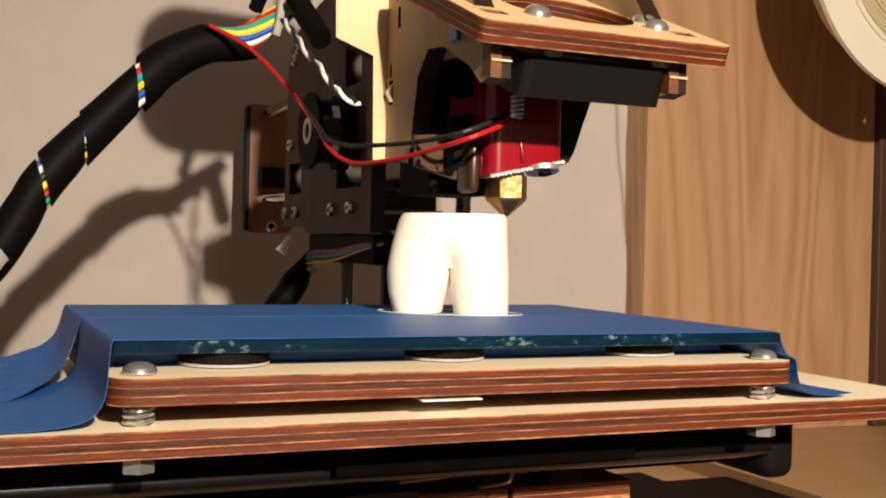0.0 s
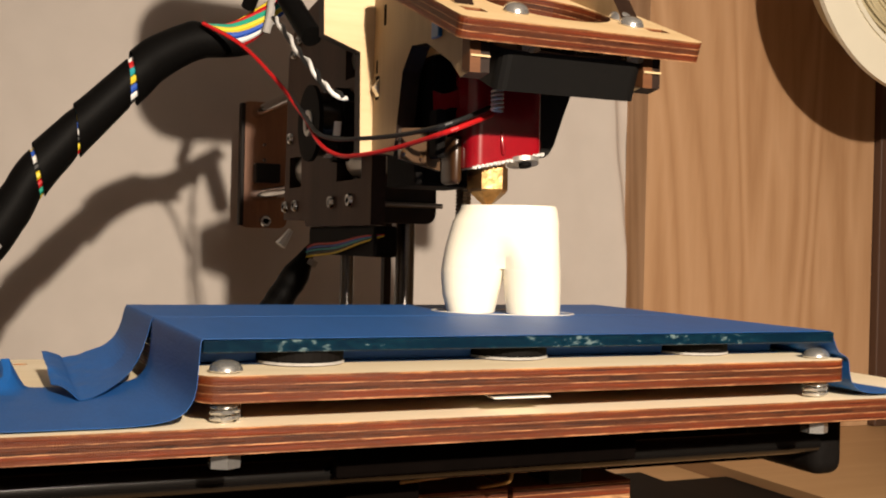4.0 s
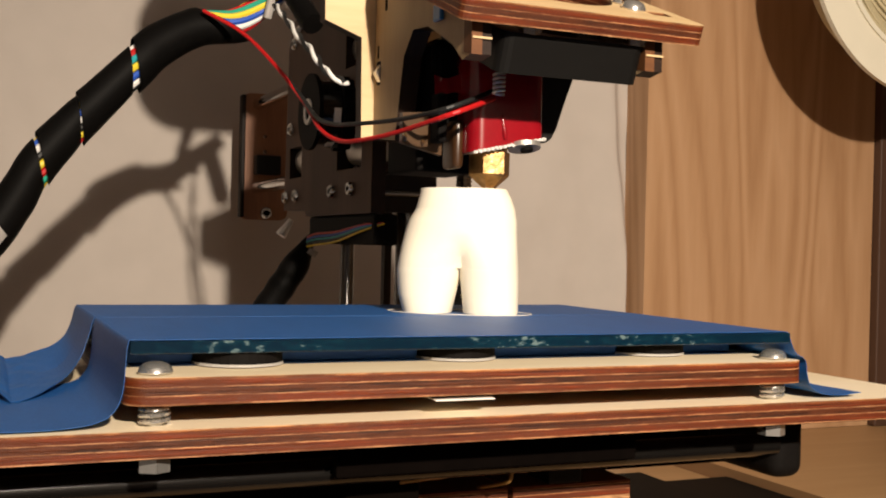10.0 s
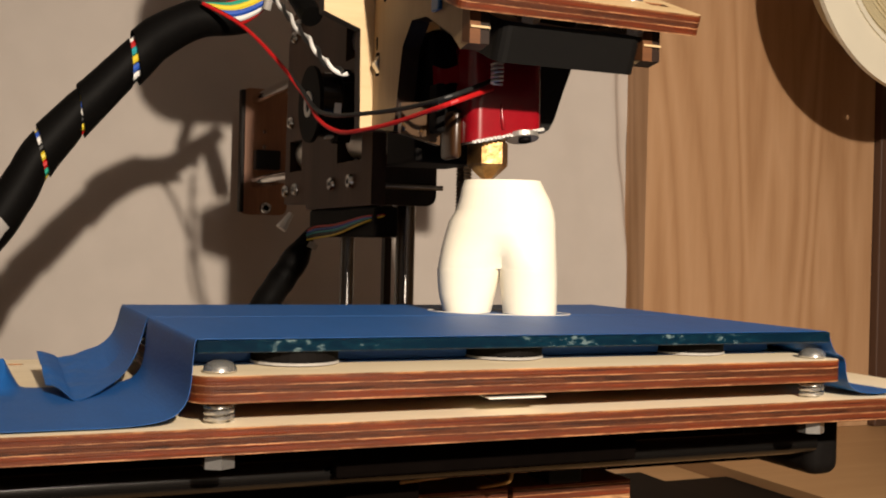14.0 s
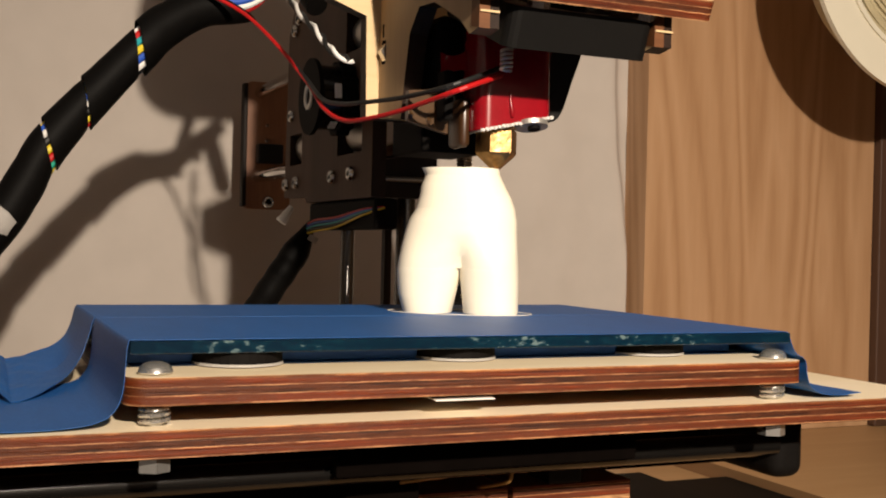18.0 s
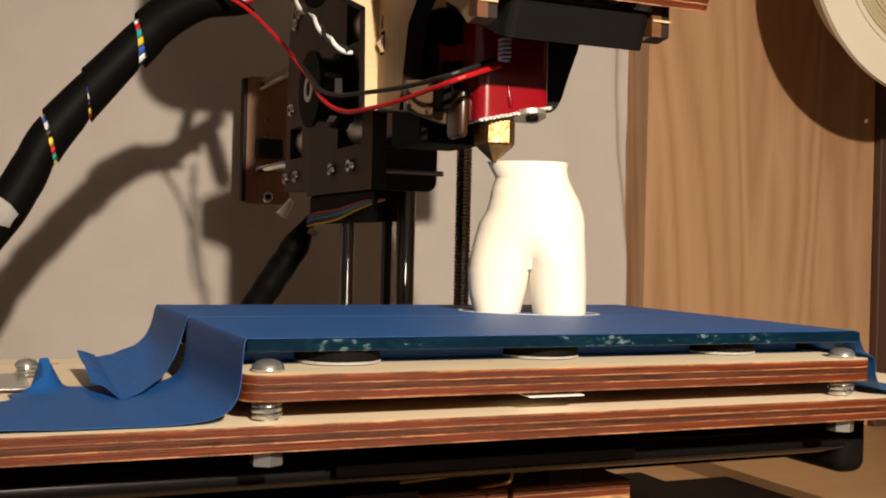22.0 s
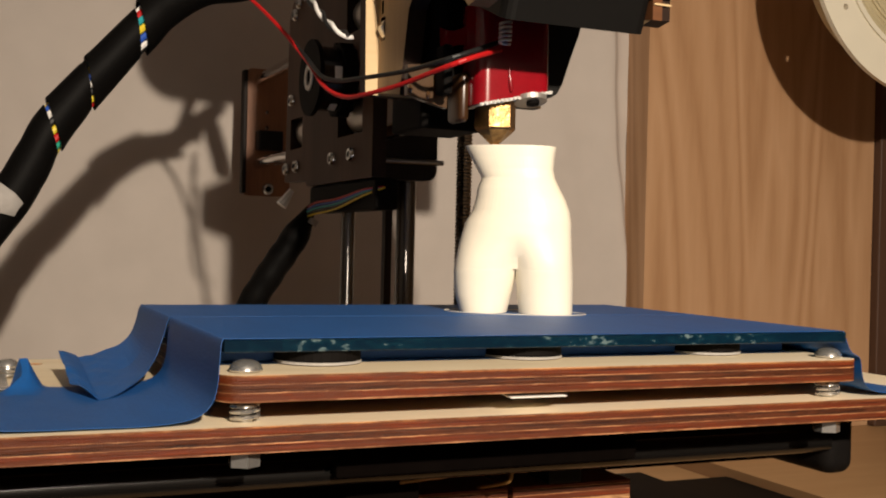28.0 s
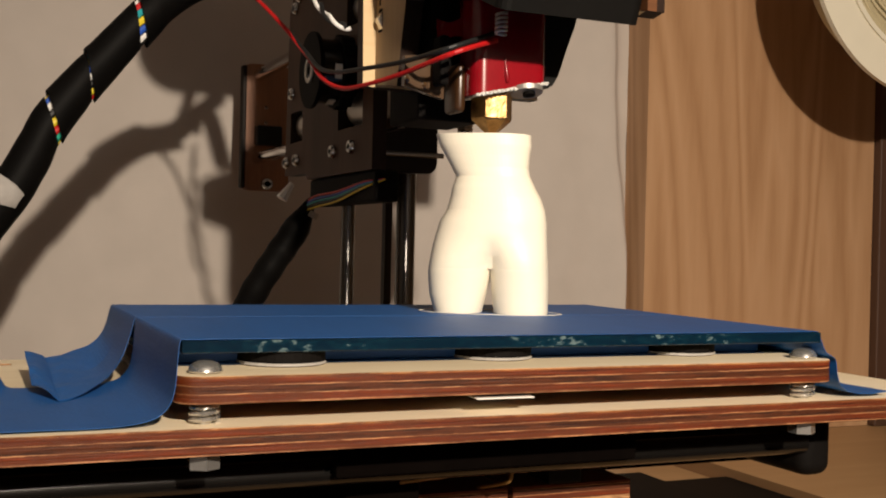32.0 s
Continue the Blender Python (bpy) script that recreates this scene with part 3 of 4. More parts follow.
def figure():
    ob = thing("printed_figure", FIGURE.x, FIGURE.y, FIGURE.z, "half-printed ivory plastic torso figure standing on the taped glass", "figurine")
    bm = bmesh.new()
    for side in (0, 1):
        rings = []
        for k in range(25):
            z = 0.1 + 13.2 * k / 24
            (la, lb), (ra, rb), d = leg_spans(z)
            a, c = (la, lb) if side == 0 else (ra, rb)
            rings.append(leg_ring(a, c, d * (0.985 if z > 12.4 else 1), z))
        stack(rings, bm)
    rings = []
    for k in range(25):
        z = 12.4 + (START - 12.4) * k / 24
        l, r, d = figure_side(z)
        rings.append(figure_ring(l, r, d, z))
    stack(rings, bm)
    part("lower_body", bm, PRINT, ob, "", True)
    bm = bmesh.new()
    pts = [(FIGURE.x + 20 * math.cos(a) * math.cos(TURNED) - 11.5 * math.sin(a) * math.sin(TURNED),
            FIGURE.y + 20 * math.cos(a) * math.sin(TURNED) + 11.5 * math.sin(a) * math.cos(TURNED), 100.55) for a in (math.tau * k / 64 for k in range(65))]
    part("skirt", loft(pts, [0.11] * 65, 6, bm), PRINT, ob, "thin ivory plastic skirt line")
    layers = []
    for k in range(64):
        z = START + STEP * k
        rings = [figure_ring(*figure_side(z + h), z + h) for h in (0, STEP)]
        layers.append(part("printed_layer", stack(rings), PRINT, ob))
    return ob, layers


# ---- the lifting carriage ----
def carriage():
    ob = thing("z_carriage", 126, 400, 108, "dark laser-cut plywood carriage riding on upright rods", "printer carriage")
    outline = [(353, 122.5), (431, 122.5), (434, 125), (466, 125.5), (463, 196), (455, 206), (438, 211), (353, 222)]
    holes = [[(440, 139), (458, 139), (458, 152), (440, 152)], [(364, 139), (392, 139), (392, 156), (364, 156)], [(366, 176), (384, 176), (384, 194), (366, 194)]]
    part("side_board", board(outline, holes, "x", 125.6, 130.8), [BROWNPLY, CHAR], ob, "dark brown plywood side")
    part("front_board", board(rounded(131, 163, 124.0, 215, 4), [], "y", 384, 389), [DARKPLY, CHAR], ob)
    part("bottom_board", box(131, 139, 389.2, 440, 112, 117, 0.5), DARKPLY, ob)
    part("lower_bracket", box(126.8, 135.5, 352, 431, 111.5, 122.3, 1), RUBBER, ob)
    for y, z in ((461.6, 131.1), (446, 131.3), (396, 131.4), (373.7, 131.6), (455, 160), (452, 196), (446, 200)):
        part("screw", screw_head((125.55, y, z), (-1, 0, 0), 2.6, 1.8), STEEL, ob, "zinc socket screw", True)
    for y in (448, 378):
        part("bearing", rod((134.9, y - 11, 147), (134.9, y + 11, 147), 7, 24), ALU, ob, "steel linear bearing", True)
    part("bearing", rod((134.9, 366, 184), (134.9, 388, 184), 7, 24), ALU, ob, "steel linear bearing", True)
    part("cross_rod", rod((133, 383, 131), (165, 383, 131), 1.0, 12), DARKROD, ob)
    wheel = part("pulley", board([(381 + (13.6 if k % 4 < 2 else 12.6) * math.cos(math.tau * k / 56), 159 + (13.6 if k % 4 < 2 else 12.6) * math.sin(math.tau * k / 56)) for k in range(56)], [], "x", 120.6, 125.4), [RUBBER, RUBBER], ob, "black toothed pulley")
    part("drum", rod((112.6, 381, 159), (120.5, 381, 159), 11.6, 40), GLOSSBLACK, wheel, "glossy black drum", True)
    part("flange", rod((111.0, 381, 159), (112.5, 381, 159), 13.8, 40), RUBBER, wheel)
    part("hub", board(circle(381, 159, 4.7, 28), [circle(381, 159, 3.0, 16)], "x", 110.4, 110.95), [WHITE, WHITE], wheel, "white ring")
    for a, wide in ((32, 2.6), (-36, 2.0), (150, 2.4)):
        a = radians(a)
        bm = box(117.0, 119.6, -1.0 * wide, 1.0 * wide, -0.25, 0.25, 0.15, 1)
        bmesh.ops.transform(bm, verts=bm.verts[:], matrix=Matrix.Translation((0, 381 - 11.7 * math.cos(a), 159 + 11.7 * math.sin(a))) @ Matrix.Rotation(math.pi / 2 - a, 4, "X"))
        part("cord_knot", bm, WHITE, wheel, "white cord wound on the drum")
    part("motor", box(131, 172, 405, 447, 142.5, 184.5, 3, 2), BLACK, ob, "black stepper motor")
    part("connector", rod((121.5, 439, 121), (117.2, 439, 114.5), 1.2, 8, 2.4), WHITE, ob, "white plug")
    part("sleeve_tie", rod((127.6, 425.5, 109.0), (126.4, 425.9, 106.8), 2.0, 14), PAD, ob, "translucent tie round the sleeve")
    sleeve = curve([(127.4, 430, 115), (124.6, 430, 108.5), (120, 431, 100), (112.5, 433, 88), (105, 437, 74), (101, 442, 60)])
    part("cable_sleeve", loft(sleeve, [min(5.7, 0.9 + 0.36 * k) + 0.18 * math.sin(k * 1.3) * (k > 15) for k in range(len(sleeve))], 16), WRAP, ob, "black cable sleeve", True)
    for i, m in enumerate((YELLOW_W, BLACK_W, CYAN_W, BLUE_W, RED_W)):
        part("loom_wire", wire([(125, 430 - i, 110 + i), (125, 415, 111 + i * 1.1), (125.2, 390, 112.5 + i * 0.9), (126, 362, 116.5 + i * 0.5), (129, 349, 119)], 0.4), m, ob)
    return ob, wheel


# ---- the arm with the print head ----
def slanted(bm, y0, z0, tilt):
    """Turns a sheet drawn flat round the line y0, z0, so that its back rises."""
    bmesh.ops.rotate(bm, verts=bm.verts[:], cent=(0, y0, z0), matrix=Matrix.Rotation(radians(tilt), 3, "X"))
    return bm


TILT = 22.0


def arm():
    ob = thing("extruder_arm", 129, 257, 127, "plywood extruder arm with red hot end, brass nozzle and fan", "print head")
    for z in (182.4, 139.4):
        part("arm_rod", rod((134.9, 300, z), (134.9, 549, z), 3.0, 24), ARMROD, ob, "polished steel arm rod", True)
    part("rear_plate", board(rounded(127, 151.5, 122.9, 188, 4), [circle(139, 166, 1, 10), circle(139, 158, 1, 10)], "y", 545, 550.2), [RUSTPLY, EDGE_Y], ob, "charred plywood end plate")
    part("charred_rim", box(126.4, 128.6, 544.3, 550.4, 124, 187, 0.6), DARKPLY, ob)
    part("rear_screw", screw_head((140, 544.9, 126.5), (0, -1, 0), 3.2, 2.2), STEEL, ob, "zinc screw", True)
    part("belt_clamp", box(133, 146, 538, 544.8, 146, 156, 0.8), BLACK, ob)
    part("back_plate", board([(107.5, 224), (107.5, 198), (91.2, 190), (91.5, 175.6), (102.5, 171.5), (103.0, 142.4), (160, 142.4), (160, 224)], [], "y", 289, 294), [PLY, CHAR], ob, "pale plywood back plate")
    outline = [(288.8, 143.1), (288.8, 222), (266, 222), (231, 174.6), (222, 166.9), (222, 157.2), (227, 156.4), (233, 161), (248.7, 168.1), (259, 169), (265.5, 163), (269.3, 148), (271, 140.5)]
    holes = [rounded(255.3, 258.4, 180, 185.4, 0.5, 1), rounded(239.4, 242.2, 170, 173.2, 0.5, 1), rounded(283.6, 287.0, 157.6, 164.4, 0.4, 1), rounded(285.2, 286.6, 165.2, 169, 0.3, 1), rounded(279, 281, 178, 184, 0.4, 1)]
    left = part("side_plate", board(outline, holes, "x", 106.6, 111.8), [SIDEPLY, CHAR], ob, "brown-stained laser-cut plywood side, darkened for its shade")
    part("zip_tie", box(105.4, 106.6, 254.8, 259, 178.6, 181.4, 0.3, 1), BLUEBIT, left)
    part("zip_tie", box(105.4, 106.6, 238.4, 243.1, 168, 172.3, 0.3, 1), BLUEBIT, left)
    part("captive_nut", rod((108.2, 283.9, 161), (108.2, 286.6, 161), 2.9, 6), STEEL, left)
    part("side_plate", board([(288.8, 164)] + outline[1:-3] + [(265.5, 164)], [], "x", 154.6, 159.8), [SIDEPLY, CHAR], ob, "brown-stained laser-cut plywood side, darkened for its shade")
    part("heater_body", box(114, 141, 262, 287, 143.5, 168.5, 2), RUBBER, ob, "black heater body")
    # fan plate, leaning back
    y0, z0 = 217.0, 163.6
    plate = board(rounded(101.5, 168.5, y0, 275, 2.5), [circle(137, 246, 17.5, 40), rounded(106, 112, 226, 231, 0.3, 1), rounded(158, 164, 226, 231, 0.3, 1)], "z", z0, z0 + 5.2)
    part("fan_plate", slanted(plate, y0, z0, TILT), [PLY, EDGE_FAN], ob, "plywood fan plate with charred edges")
    fan = part("fan", slanted(board(rounded(115, 155, 221, 261, 3), [circle(135, 241, 18.5, 36)], "z", z0 - 12.2, z0 - 2.2), y0, z0, TILT), [BLACK, BLACK], ob, "black square cooling fan")
    part("hub", slanted(rod((135, 241, z0 - 10.8), (135, 241, z0 - 1.2), 10, 28), y0, z0, TILT), BLACK, fan)
    for k in range(7):
        a = math.tau * k / 7
        bm = bmesh.new()
        c = (135 + 14 * math.cos(a), 241 + 14 * math.sin(a), z0 - 6)
        bmesh.ops.create_cube(bm, size=1, matrix=Matrix.Translation(c) @ Euler((0.6, 0, a)).to_matrix().to_4x4() @ Matrix.Diagonal((8, 5, 0.8, 1)))
        part("blade", slanted(bm, y0, z0, TILT), BLACK, fan)
    for x, y in ((121.5, 231), (155, 231.5), (156.5, 239.5)):
        part("fan_screw", slanted(dome(x, y, z0 + 5.2, 3.3, 2.4), y0, z0, TILT), STEEL, ob, "zinc button-head screw", True)
    for x in (122.5, 152.0):
        part("fan_nut", slanted(rod((x, 222.6, z0 - 2.15), (x, 222.6, z0 - 0.05), 2.8, 6), y0, z0, TILT), STEEL, ob, "zinc nut")
    for x0 in (109.4, 157.4):
        part("tab_face", board([(221.6, 157), (221.6, 166), (226, 168), (226, 158)], [], "x", x0 - 2.9, x0 - 0.15), [REDBROWN, REDBROWN], ob)
        part("glue_line", box(x0 - 2.8, x0 + 2.2, 221.15, 221.55, 160.7, 161.2), PLY, ob)
    # hot end
    rings = []
    for l, h in ((0, 0), (0.35, 0.35), (0.7, 0.7), (1, 1)):
        ring = []
        for u, v in rounded(-13.4, 8.6, -6, 12, 3.6, 6):
            zb = 140.0 + u * 0.224
            ring.append((134.4 + u, 257 + v, zb + (164 - zb) * h))
        rings.append(ring)
    part("heat_block", stack(rings), REDTAPE, ob, "glossy red tape-wrapped heat block", True)
    bm = bmesh.new()
    for k in range(18):
        u = -12.4 + 20.2 * k / 17
        bmesh.ops.create_cube(bm, size=1, matrix=Matrix.Translation((134.4 + u, 250.9, 139.7 + u * 0.224)) @ Euler((0.3 * math.sin(k * 2.3), 0.5 * math.sin(k * 1.7), 0.5)).to_matrix().to_4x4() @ Matrix.Diagonal((0.75 + 0.3 * math.sin(k * 3.1), 0.8, 0.75, 1)))
    part("frayed_edge", bm, WHITE, ob, "white frayed insulation")
    part("block_base", slab_base(), ALU, ob, "pale insulation under the heat block")
    part("insulation_pad", rod((137.2, 252.6, 138.6), (137.2, 252.9, 139.9), 4.4, 28), ALU, ob, "pale insulation under the block")
    plug = [(137.4, 251.6, 137.9), (137.4, 251.8, 138.7)]
    part("thermistor_plug", rod(*plug, 1.7, 18), RUBBER, ob, "black plug")
    part("duct", board([(142.0, 141.0), (146.6, 141.3), (148.2, 142.4), (149.8, 145.2), (152.4, 153), (154.7, 159.2), (156.4, 166), (142.0, 166)], [], "y", 258, 271), [BLACK, BLACK], ob, "black fan duct")
    noz = loft([(129.6, 258.5, 139.6), (129.6, 258.5, 138.0), (129.6, 258.5, 137.6), (129.6, 258.5, 131.7), (129.6, 258.5, 131.0), (129.6, 258.5, 127.0)], [5.0, 5.0, 5.7, 5.7, 5.3, 0.8], 6)
    bmesh.ops.rotate(noz, verts=noz.verts[:], cent=(129.6, 258.5, 130), matrix=Matrix.Rotation(radians(18.3), 3, "Z"))
    part("nozzle", noz, BRASS, ob, "brass hexagonal nozzle")
    part("spring", spring(121.9, 238, 150.6, 156, 1.35, 5, 0.42), ALU, ob, "small coil spring", True)
    body = part("insulated_body", board([(104.4, 139.0), (115.8, 136.2), (115.8, 148), (104.4, 147)], [], "y", 259.6, 261.8), [FILM, FILM], ob, "glossy brown film-wrapped body")
    # two small bulges shaped to give the film its upright glints
    for x, z in ((105.2, 139.6), (110.2, 138.4)):
        part("crease", loft([(x, 259.5, z), (x - 0.1, 259.1, z + 1.0), (x - 0.2, 259.4, z + 2.2)], [0.3, 0.62, 0.2], 10), FILM, body, "", True)
    part("clamp_bar", box(111.5, 114.2, 252, 258, 139, 152, 0.8), RUBBER, ob)
    part("side_wrap", box(118.4, 121.4, 257, 266, 132.8, 146, 1.4, 3), KAPTON, ob, "brown insulating film", True)
    # thin ridge added to draw the highlight line down the red block
    part("glint_ridge", loft([(129.6, 250.8, 147.5), (129.8, 250.7, 145.0), (130.2, 250.6, 142.4), (130.4, 250.7, 140.8)], [0.15, 0.4, 0.7, 0.5], 10), REDTAPE, ob, "", True)
    part("arm_clamp", box(118.5, 139, 284, 308.8, 133.5, 146, 1), RUBBER, ob)
    # hidden block added behind the fan to cast a shadow on the cloth
    part("shadow_block", box(150, 193, 302, 345, 181, 232, 2), BLACK, ob, "unseen black block that shades the cloth behind the head")
    part("extruder_motor", box(68, 142, 318, 360, 216, 274, 18, 5), BLACK, ob, "black stepper motor above the head")
    part("tape_flap", sheet([[Vector((x, 259.8 + 1.0 * math.sin(x * 0.45) + 0.2 * k, 152.0 + 0.12 * (x - 112) + 1.3 * k + 0.6 * math.sin(x * 0.7 + k))) for k in range(5)] for x in range(114, 123, 1)], 0.15), REDTAPE, ob, "crumpled glossy red tape flap", True)
    red = [(124.5, 246, 150.6), (108.9, 237, 144.7), (102.6, 258, 141.6), (98.5, 276, 140.6), (96.9, 290, 141.4), (95, 303, 145.8), (95.3, 322, 155.8), (90.5, 341, 169.9), (83.5, 359, 182.9), (72, 368, 190.8)]
    part("motor_cable", wire([(90, 345, 224), (91, 358, 214), (90.5, 368, 206), (89, 374, 199)], 2.6), WRAP, ob, "black motor cable", True)
    part("red_wire", wire(red, 0.66), RED_W, ob)
    dark = [(124.9, 247, 152.8), (109, 241, 146.4), (103.2, 259, 145), (97.8, 279, 145.3), (96.1, 293, 146.4), (95, 306, 149.3), (95, 324, 157.8), (90.4, 343, 171), (83, 361, 184.1), (71.8, 369, 191)]
    part("black_wire", wire(dark, 0.66), BLACK_W, ob)
    a = [(93.1, 352, 191.9), (91.6, 333, 184), (90.2, 312, 174.5), (89.6, 293, 166.1), (91, 284, 159.7), (95.3, 280, 156.7)]
    c = curve(a, 12)
    for s, m in ((0, WHITE_W), (math.pi, BLACK_W)):
        tw = [p + Vector((math.cos(i * 0.42 + s), 0, math.sin(i * 0.42 + s))) * 0.62 for i, p in enumerate(c)]
        part("twisted_wire", loft(tw, [0.62] * len(tw), 8), m, ob)
    part("shrink_tube", wire([(100.5, 364, 202), (102.5, 358, 195.5), (104.2, 352, 189.5), (105.2, 348, 186)], 3.9, 14), WRAP, ob, "black shrink tube", True)
    return ob


def slab_base():
    bm = bmesh.new()
    rings = []
    for h in (-0.5, 0.0):
        rings.append([(134.4 + u, 257 + v, 139.9 + u * 0.224 + h) for u, v in rounded(-12.9, 8.1, -5.4, 11.5, 3, 4)])
    return stack(rings, bm)


# ---- the cable bundle ----
def bundle():
    ob = thing("cable_bundle", 96, 375, 196, "bundle of coloured wires in black spiral wrap", "cable")
    line = curve([(0, 375, 104), (8.2, 375, 114.5), (14.4, 375, 124.6), (20.6, 375, 135.6), (30.3, 375, 147.5), (37.2, 375, 155), (52, 375, 171), (60.5, 376, 179), (71.5, 377, 185.5), (85, 377, 188.5), (96, 376, 196.5), (106, 368, 206)], 16)
    for i, m in enumerate((RED_W, CYAN_W, YELLOW_W, BLUE_W, WHITE_W, BLACK_W, YELLOW_W, RED_W, GREEN_W, YELLOW_W, BLUE_W, WHITE_W)):
        a = math.tau * i / 12 - 4.93
        pts = []
        for k, p in enumerate(line):
            d = (line[min(k + 1, len(line) - 1)] - line[max(k - 1, 0)]).normalized()
            side, up = Vector((0, -1, 0)), d.cross(Vector((0, -1, 0))).normalized()
            spread = 4.7 if k < 128 else 4.7 - 0.055 * (k - 128)
            pts.append(p + (side * math.cos(a + k * 0.0419) + up * math.sin(a + k * 0.0419)) * spread)
        part("bundle_wire", loft(pts, [1.2] * len(pts), 8), m, ob)
    # turns of the wrap, cut on the slant, with gaps between them
    for a, b, r in ((0, 48, 6.2), (50, 71, 6.1), (72, 93, 6.2), (95, 140, 6.5)):
        pts = line[a:b + 1]
        bm = bmesh.new()
        rings = []
        for k, p in enumerate(pts):
            d = (pts[min(k + 1, len(pts) - 1)] - pts[max(k - 1, 0)]).normalized()
            side, up = Vector((0, -1, 0)), d.cross(Vector((0, -1, 0))).normalized()
            slant = -5.6 + (14.1 * (k / (len(pts) - 1)) ** 2 if b == 140 else 0.0)
            ring = []
            for s in range(24):
                t = math.tau * s / 24
                grow = r + 1.1 * (1 - k / len(pts))
                ring.append(bm.verts.new(p + (side * math.cos(t) + up * math.sin(t)) * grow + d * slant * math.sin(t)))
            rings.append(ring)
        for r0, r1 in zip(rings, rings[1:]):
            for s in range(24):
                bm.faces.new((r0[s], r0[(s + 1) % 24], r1[(s + 1) % 24], r1[s]))
        part("spiral_wrap", bm, WRAP, ob, "", True)
    part("cable_tie", loft([(2.6, 374.6, 109.2), (3.4, 374.6, 110.4), (6.6, 374.8, 114.6), (7.4, 374.8, 115.6)], [6.9, 7.7, 7.7, 6.9], 28), PAD, ob, "pale plastic tie", True)
    part("cable_tie", wire([(95.5, 370, 190), (96.5, 369, 196), (97.5, 371, 203)], 1.5), PAD, ob, "translucent cable tie")
    return ob


room()
cabinet()
reel = spool()
printer_frame()
low_slab()
bed_thing = bed()
torso, torso_layers = figure()
lift, winder = carriage()
head = arm()
cables = bundle()


# ---- what moves ----
def moved(ob, x=0.0, y=0.0, z=0.0):
    """The pose of a thing shifted by millimetres from where it was built."""
    return Matrix.Translation(BASE[ob.name] + Vector((x, y, z)) * MM)


BASE = {o.name: o.location.copy() for o in (bed_thing, torso, lift, head, cables, reel)}


SLIDE_RATE = 0.972


